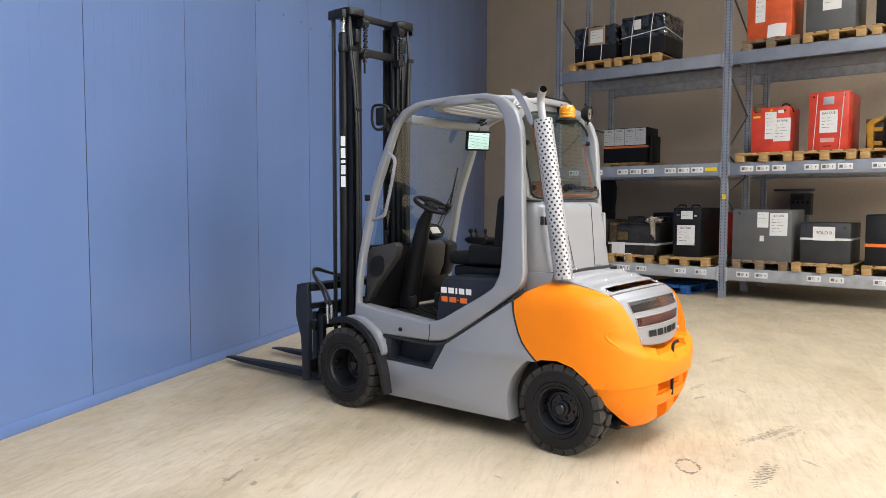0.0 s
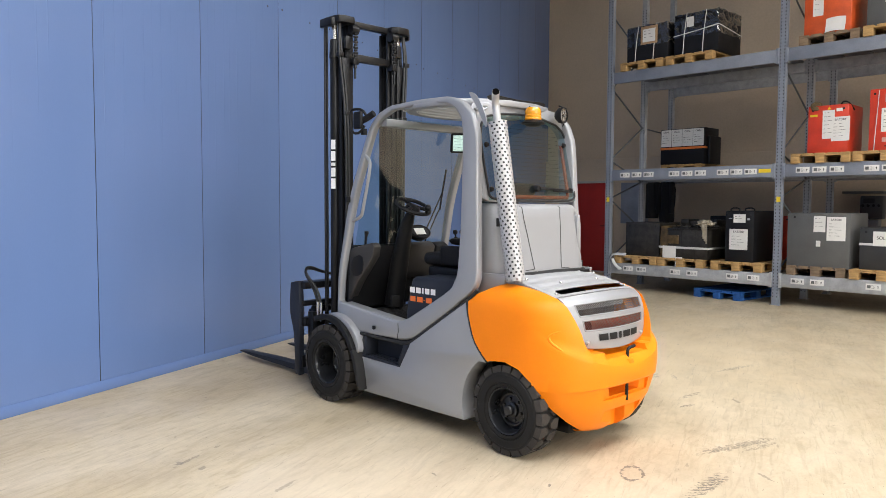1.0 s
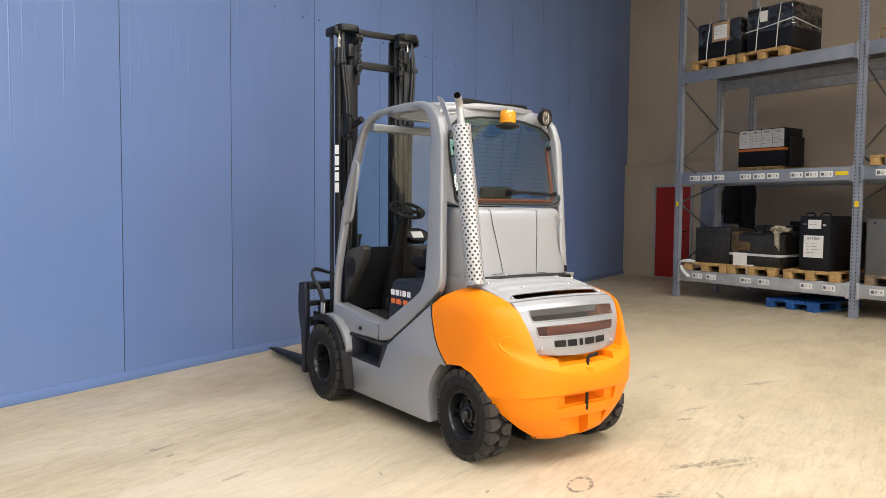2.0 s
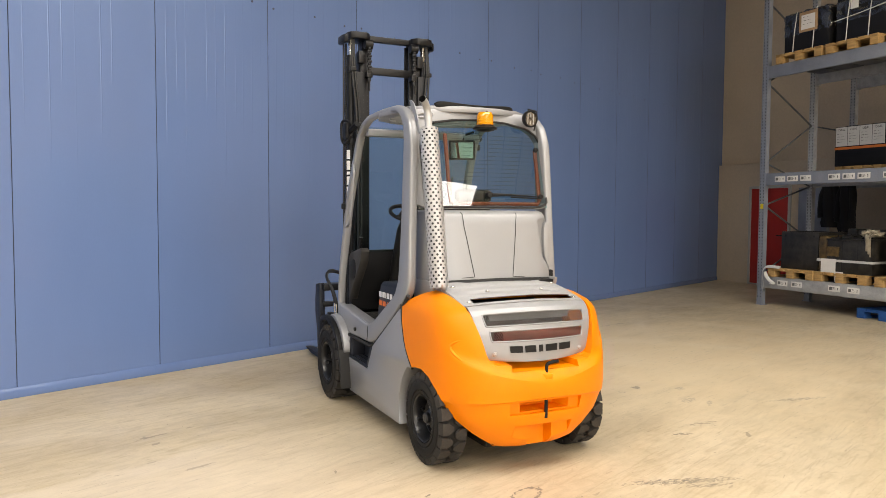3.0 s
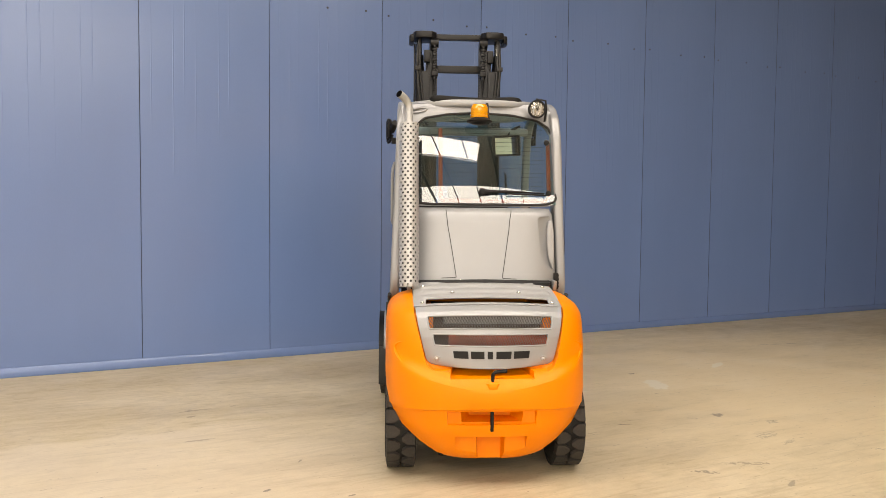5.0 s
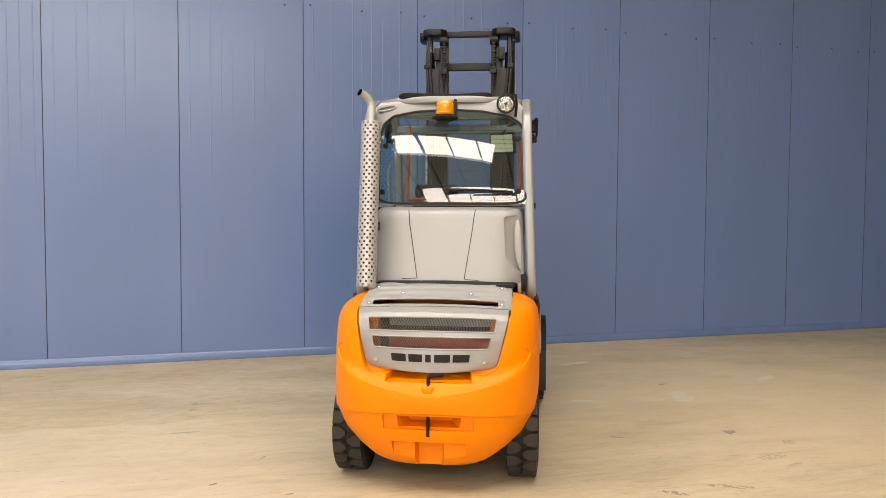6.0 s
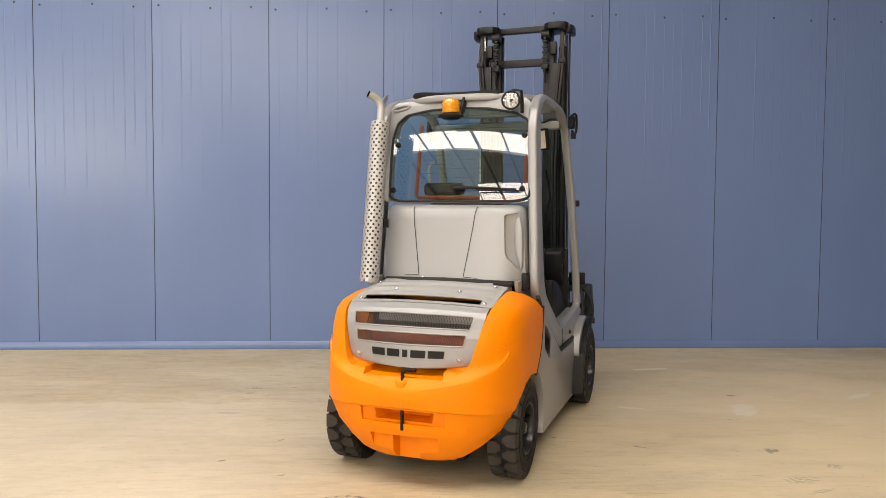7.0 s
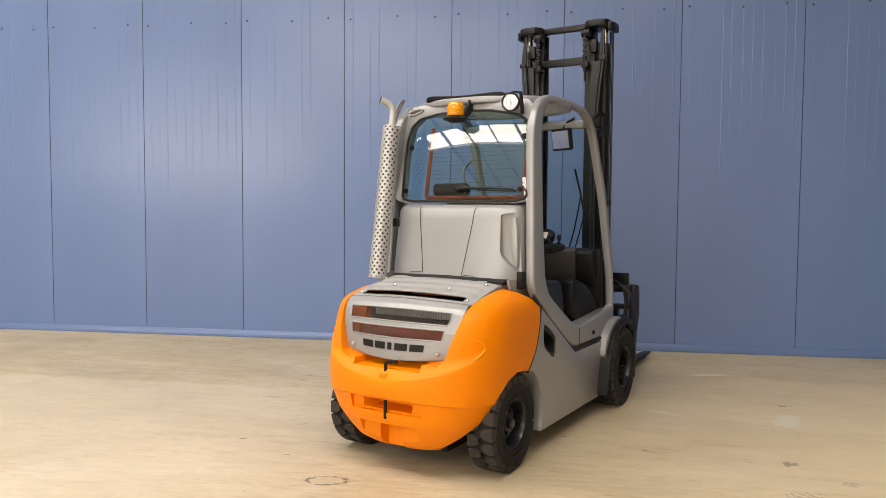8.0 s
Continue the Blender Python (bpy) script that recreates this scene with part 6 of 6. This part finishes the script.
part("wrapping", box((0.0, 0.02, 0), (0.155, 0.84, 0.53), 0.03, None, 3), WRAPBROWN, t, "block in yellowed wrapping")
part("flap", box((0.158, -0.014, 0.24), (0.36, -0.002, 0.38), 0.003), WRAPBROWN, t, "yellowed wrapping flap")
part("groove", box((0.40, -0.0015, 0.03), (0.408, 0.002, 0.46), 0), SEAM, t)
part("groove", box((0.64, -0.0015, 0.03), (0.648, 0.002, 0.46), 0), SEAM, t)
for k in range(4):
    part("cell", box((0.19 + k * 0.165, 0.04, 0.50), (0.335 + k * 0.165, 0.40, 0.522 + 0.012 * (k % 2)), 0.008), DIRTYCASE, t)
    part("cell", box((0.12 + k * 0.165, 0.50, 0.54), (0.265 + k * 0.165, 0.88, 0.635 - 0.022 * (k % 3)), 0.010), DIRTYCASE, t)
    part("cable", tube(soft([(0.25 + k * 0.14, 0.12, 0.53), (0.28 + k * 0.14, 0.07, 0.565), (0.34 + k * 0.13, 0.08, 0.56), (0.37 + k * 0.13, 0.14, 0.53)], 2), 0.010, None, 6), HOSE, t)
strap(t, 0.16, 0.86, 0.85, STRAP)
paper(t, 0.07, 0.0, 0.24, 0.20, -0.004, 0)
part("torn_paper", box((0.30, -0.010, -0.13), (0.43, -0.006, 0.02), 0.001), WHITE, t)
rag = bmesh.new()
bmesh.ops.create_icosphere(rag, subdivisions=4, radius=1)
for v in rag.verts:
    k = 1 + 0.5 * noise.noise(v.co * 2.6) + 0.28 * noise.noise(v.co * 6.5)
    v.co = Vector((0.74 + v.co.x * 0.12 * k, 0.16 + v.co.y * 0.15 * k, 0.575 + v.co.z * 0.055 * k))
part("rag", rag, CLOTHPALE, t, "crumpled off-white rag", angle=60)
for k in range(3):
    part("rag_end", tube(soft([(0.72 + k * 0.05, 0.08, 0.59), (0.77 + k * 0.035, -0.02, 0.55), (0.80 + k * 0.02, -0.03, 0.45), (0.80 + k * 0.025, -0.03, 0.34 - k * 0.04)], 2), 0.028 - 0.004 * k, None, 6, False, 0.35), CLOTHPALE, t)
t = case("battery", 2.16, 0.03, P1, 0.45, 0.95, 0.78, BATBLACK, "tall black steel battery with paper labels")
paper(t, 0.07, 0.19, 0.29, 0.32, -0.001, 4, "BATERIE", 0.036)
paper(t, 0.13, 0.61, 0.19, 0.13, -0.001, 2)
for hx in (0.04, 0.27):
    part("handle", tube(soft([(hx, 0.10, 0.78), (hx, 0.10, 0.835), (hx + 0.14, 0.10, 0.835), (hx + 0.14, 0.10, 0.78)], 1), 0.012, None, 6), BLACK, t)
part("chalk_mark", box((0.05, -0.002, 0.67), (0.11, -0.0005, 0.68)), GALV, t)
part("chalk_mark", box((0.345, -0.002, 0.65), (0.39, -0.0005, 0.68)), GALV, t)
# middle shelf, first bay
t = case("crate", 0.20, 1.42, P2, 0.87, 0.55, 0.64, BATBLACK, "black crate with white label sheets and an orange strap", "crate")
for k in range(4):
    paper(t, 0.015 + k * 0.212, 0.33, 0.205, 0.31, -0.001, 4, "OBAL", 0.034)
strap(t, 0.275, 0.87, 0.55, ORANGESTRAP, 0.04)
part("side_pack", box((0.88, 0.08, 0.0), (0.945, 0.5, 0.50), 0.02), BATBLACK, t)
# top shelf, first bay: two wrapped boxes
for x, w, h, lab in ((0.30, 0.78, 0.60, 1), (1.19, 0.76, 0.66, 0)):
    t = thing("wrapped_box", "black battery box in clear stretch wrap with white straps", "box", RK @ pose(x, 0.05, P3), "wrapped boxes")
    part("box_body", box((0, 0, 0), (w, 0.8, h), 0.02), BATBLACK, t)
    wb = box((-0.006, -0.006, h * 0.42), (w + 0.006, 0.806, h + 0.006), 0.02, None, 2)
    bmesh.ops.subdivide_edges(wb, edges=wb.edges[:], cuts=14, use_grid_fill=True)
    for v in wb.verts:
        v.co += Vector((noise.noise(v.co * 14), noise.noise(v.co * 14 + Vector((5, 0, 0))), noise.noise(v.co * 8) * 0.5)) * 0.030
    part("stretch_wrap", wb, WRAP, t, "crinkled clear wrap").visible_shadow = False
    for k in (0.22, 0.66):
        part("strap", tube([(w * k, -0.014, 0.0), (w * k + 0.02, -0.014, h * 0.5), (w * (k + 0.08), -0.012, h + 0.012), (w * (k + 0.08), 0.8, h + 0.012)], 0.0065, None, 6, False, 0.3), STRAP, t)
    if lab:
        part("card", box((w * 0.36, -0.022, h * 0.46), (w * 0.76, -0.014, h * 0.96), 0.002), CARD, t)
        paper(t, w * 0.41, h * 0.52, w * 0.30, h * 0.36, -0.022, 3)
    else:
        paper(t, w * 0.30, h * 0.66, w * 0.16, h * 0.24, -0.016, 0)
        part("strap", tube([(-0.012, -0.014, h * 0.48), (w * 0.5, -0.016, h * 0.54), (w + 0.012, -0.014, h * 0.62), (w + 0.012, 0.8, h * 0.5)], 0.012, None, 6, False, 0.3), STRAP, t)
# lower shelf, second bay
t = case("battery", 3.10, 0.05, P1 - 0.02, 0.86, 0.75, 0.78, BATGREY, "grey steel battery with paper labels on a dark pallet")
paper(t, 0.55, 0.40, 0.25, 0.34, -0.001, 5, "BATERIE", 0.03)
paper(t, 0.37, 0.52, 0.16, 0.23, -0.001, 3)
paper(t, 0.41, 0.31, 0.06, 0.085, -0.001, 1)
t = case("battery", 4.08, 0.05, P1, 0.66, 0.75, 0.57, BATDARK, "dark battery box with a white strap and a written sheet")
strap(t, 0.335, 0.66, 0.75, STRAP, 0.032)
paper(t, 0.17, 0.33, 0.29, 0.20, -0.004, 0)
words("SOLD 8", 0.045, pose(0.315, -0.0075, 0.44, 90, 0, 0), GREYPLASTIC, t, "handwriting")
t = case("battery", 4.92, 0.05, P1, 0.30, 0.75, 0.70, BATBLACK, "black battery with an orange strap")
strap(t, 0.26, 0.62, 0.75, ORANGESTRAP, 0.045)
part("case", box((0.31, 0, 0), (0.62, 0.75, 0.70), 0.012), BATBLACK, t)
# middle shelf, second bay
t = case("battery", 3.34, 0.05, P2, 0.54, 0.6, 0.66, BATRED, "red steel battery with paper labels on a pallet")
paper(t, 0.32, 0.16, 0.24, 0.34, -0.001, 5, "BATERIE", 0.03)
paper(t, 0.20, 0.20, 0.16, 0.40, -0.0005, 6)
part("yellow_tag", box((0.03, -0.002, 0.52), (0.13, -0.0005, 0.55)), YELLOW, t)
part("white_tag", box((0.38, -0.002, 0.575), (0.46, -0.0005, 0.62)), WHITE, t)
part("warning_triangle", prism([(0.26, 0.61), (0.31, 0.61), (0.285, 0.65)], "y", -0.002, -0.0005), YELLOW, t)
part("brass_disc", lathe([(0.0001, 0.02), (0.05, 0.02), (0.06, 0.012), (0.075, 0.012), (0.08, 0.0), (0.0001, 0.0)], 28, pose(0.10, 0.03, 0.672, 58, 0, 12)), BATDUSTY, t, "brown disc leaning on the rim")
part("cable", tube(soft([(0.40, 0.1, 0.67), (0.45, 0.05, 0.72), (0.52, 0.08, 0.70), (0.55, 0.2, 0.60)], 2), 0.012, None, 6), HOSE, t)
t = case("battery", 4.14, 0.05, P2, 0.52, 0.85, 0.82, BATRED, "tall bright red battery with paper labels")
paper(t, 0.15, 0.25, 0.23, 0.32, -0.001, 4, "BATERIE", 0.034)
part("type_plate", box((0.19, -0.003, 0.65), (0.33, -0.0005, 0.76), 0.001), GALV, t, "grey type plate")
part("faded_strip", box((0.165, -0.002, 0.115), (0.345, -0.0005, 0.175)), PINKSTRIP, t, "faded pinkish label strip")
part("slot", box((0.20, -0.002, 0.052), (0.31, -0.0005, 0.066)), SEAM, t)
for x in (0.07, 0.41):
    part("strap", tube([(x, -0.003, 0.0), (x + 0.045, -0.003, 0.81), (x + 0.045, 0.85, 0.825)], 0.006, None, 6, False, 0.3), GALV, t)
t = thing("lifting_frame", "ochre-yellow painted lifting frame on a pallet", "lifting tool", RK @ pose(4.86, 0.15, P2), "")
part("frame", bevel(prism([(0.03, 0.0), (0.10, 0.0), (0.10, 0.34), (0.22, 0.40), (0.22, 0.46), (0.05, 0.40), (0.0, 0.33)], "y", 0.0, 0.09), 0.012), CLAMP, t)
part("rung", box((0.095, 0.01, 0.24), (0.21, 0.08, 0.30), 0.012), CLAMP, t)
part("rung", box((0.095, 0.01, 0.05), (0.21, 0.08, 0.11), 0.012), CLAMP, t)
t = thing("box", "dull ochre box behind the lifting frame", "box", RK @ pose(4.80, 0.55, P2))
part("box_body", box((0, 0, 0), (0.30, 0.35, 0.44), 0.01), WRAPBROWN, t)
part("lid", box((-0.004, -0.004, 0.40), (0.304, 0.354, 0.455), 0.006), WRAPBROWN, t)
case("battery", 5.12, 0.05, P2, 0.42, 0.7, 0.80, BATBLACK, "black steel battery beside a lifting frame")
# top shelf, second bay
t = case("battery", 3.24, 0.05, P3, 0.63, 0.7, 0.72, BATORANGE, "orange-red steel battery with paper labels")
paper(t, 0.12, 0.26, 0.14, 0.40, -0.001, 5)
sg = sheet(lambda u, v: Vector((0.30 + 0.26 * u, -0.002 - 0.05 * v * v, 0.20 - 0.20 * v + 0.015 * math.sin(3 * u))), 6, 8, None, 0.001)
part("hanging_sheet", sg, WHITE, t, "curled white paper sheet")
t = case("battery", 4.06, 0.05, P3, 0.64, 0.8, 0.66, BATGREY, "dark grey battery with a paper sheet")
paper(t, 0.22, 0.30, 0.24, 0.36, -0.001, 4)
case("battery", 4.95, 0.05, P3, 0.6, 0.8, 0.6, BATBLACK, "black steel battery on the top shelf")

# two jackets hung behind the rack, and a charger on the wall


def hung_jacket(x, wide, low, turn):
    rings = []
    b = bmesh.new()
    for z, w, dd in ((1.92, 0.05, 0.04), (1.88, 0.10, 0.06), (1.80, 0.14, 0.08), (1.60, 0.17, 0.10), (1.35, 0.19, 0.11), (1.12 - low, 0.20, 0.11), (1.05 - low, 0.18, 0.09)):
        rings.append([b.verts.new((wide * w * math.cos(a) * (1 + 0.1 * math.sin(5 * a + z * 9 + turn)), dd * math.sin(a) * (1 + 0.25 * math.sin(4 * a + z * 7 + turn)), z)) for a in [2 * math.pi * k / 28 for k in range(28)]])
    for p, q in zip(rings, rings[1:]):
        for k in range(28):
            b.faces.new((p[k], p[(k + 1) % 28], q[(k + 1) % 28], q[k]))
    b.faces.new(rings[0]), b.faces.new(rings[-1])
    jacket = thing("jacket", "dark jacket hanging from the rear rack beam", "jacket", RK @ pose(x, 2.0, 0.13, 0, 0, turn), "hung jackets")
    part("jacket_body", b, CLOTH, jacket)
    for s in (-1, 1):
        part("sleeve", tube([(s * 0.11 * wide, 0, 1.84), (s * 0.18 * wide, -0.03, 1.66), (s * 0.20 * wide, -0.05, 1.42), (s * 0.19 * wide, -0.07, 1.22 - low)], [0.05, 0.062, 0.055, 0.045], None, 10), CLOTH, jacket)
    part("hanger_hook", tube(soft([(0, 0, 1.89), (0, 0, 1.93), (0, 0.03, 1.95)], 1), 0.005, None, 6), GALV, jacket)


hung_jacket(-0.29, 0.70, -0.05, 12)
hung_jacket(0.04, 0.78, 0.02, -8)
cab = thing("wall_charger", "grey charger box on the wall behind the rack", "charger", RK @ pose(3.35, 2.42, 0))
part("housing", box((0, 0, 1.28), (0.34, 0.2, 1.66), 0.015), BATDARK, cab)
part("hood", box((-0.27, -0.05, 1.70), (0.36, 0.2, 1.74), 0.006), BATGREY, cab)
part("display", box((0.05, -0.003, 1.54), (0.22, 0.0, 1.62)), SEAM, cab)
part("lower_unit", box((0.06, 0.02, 1.0), (0.28, 0.2, 1.27), 0.01), DECK, cab)
for k in range(4):
    part("socket", rod((0.05 + 0.08 * k, -0.012, 1.5), (0.05 + 0.08 * k, 0.0, 1.5), 0.025, None, 10), BLACK, cab)

# more stock on the rear row and a loose strap end
case("battery", 1.30, 1.25, LEVELS[0][1] + 0.02, 0.9, 0.7, 0.80, BATBLACK, "large black battery on the rear row")
case("battery", 2.55, 1.28, LEVELS[0][1] + 0.02, 0.55, 0.7, 0.82, BATRED, "dull red battery on the rear row")
for d in (1.18,):
    for i in range(2):
        for k in range(7):
            x = i * BAY + 0.12 + k * 0.395
            part("deck_plate", box((x, d, LEVELS[0][1] - 0.032), (x + 0.37, 2.12, LEVELS[0][1] - 0.004), 0.004), DECK, rack)
tape = thing("loose_strap", "white lashing strap end hanging off the lower beam", "strap", RK @ pose(0.12, -0.06, 0.0))
part("strap_tail", tube(soft([(0.30, 0.02, 0.63), (0.10, -0.01, 0.64), (0.02, -0.02, 0.60), (0.0, -0.03, 0.50), (0.04, -0.03, 0.36), (0.02, -0.03, 0.24)], 2), 0.03, None, 6, False, 0.15), STRAP, tape)
part("strap_loop", tube(soft([(0.05, -0.02, 0.55), (0.12, -0.04, 0.44), (0.26, -0.03, 0.36), (0.16, -0.03, 0.37)], 2), 0.025, None, 6, False, 0.15), STRAP, tape)

panel = thing("wall_cabinet", "pale blue-grey flat cabinet on the wall beside the door", "cabinet", RK @ pose(-1.30, 2.44, 1.10))
part("cabinet_body", box((0, 0, 0), (0.62, 0.08, 0.86), 0.006), GALVBLUE, panel)
part("cabinet_door", box((0.02, -0.012, 0.02), (0.60, -0.001, 0.84), 0.004), GALVBLUE, panel)
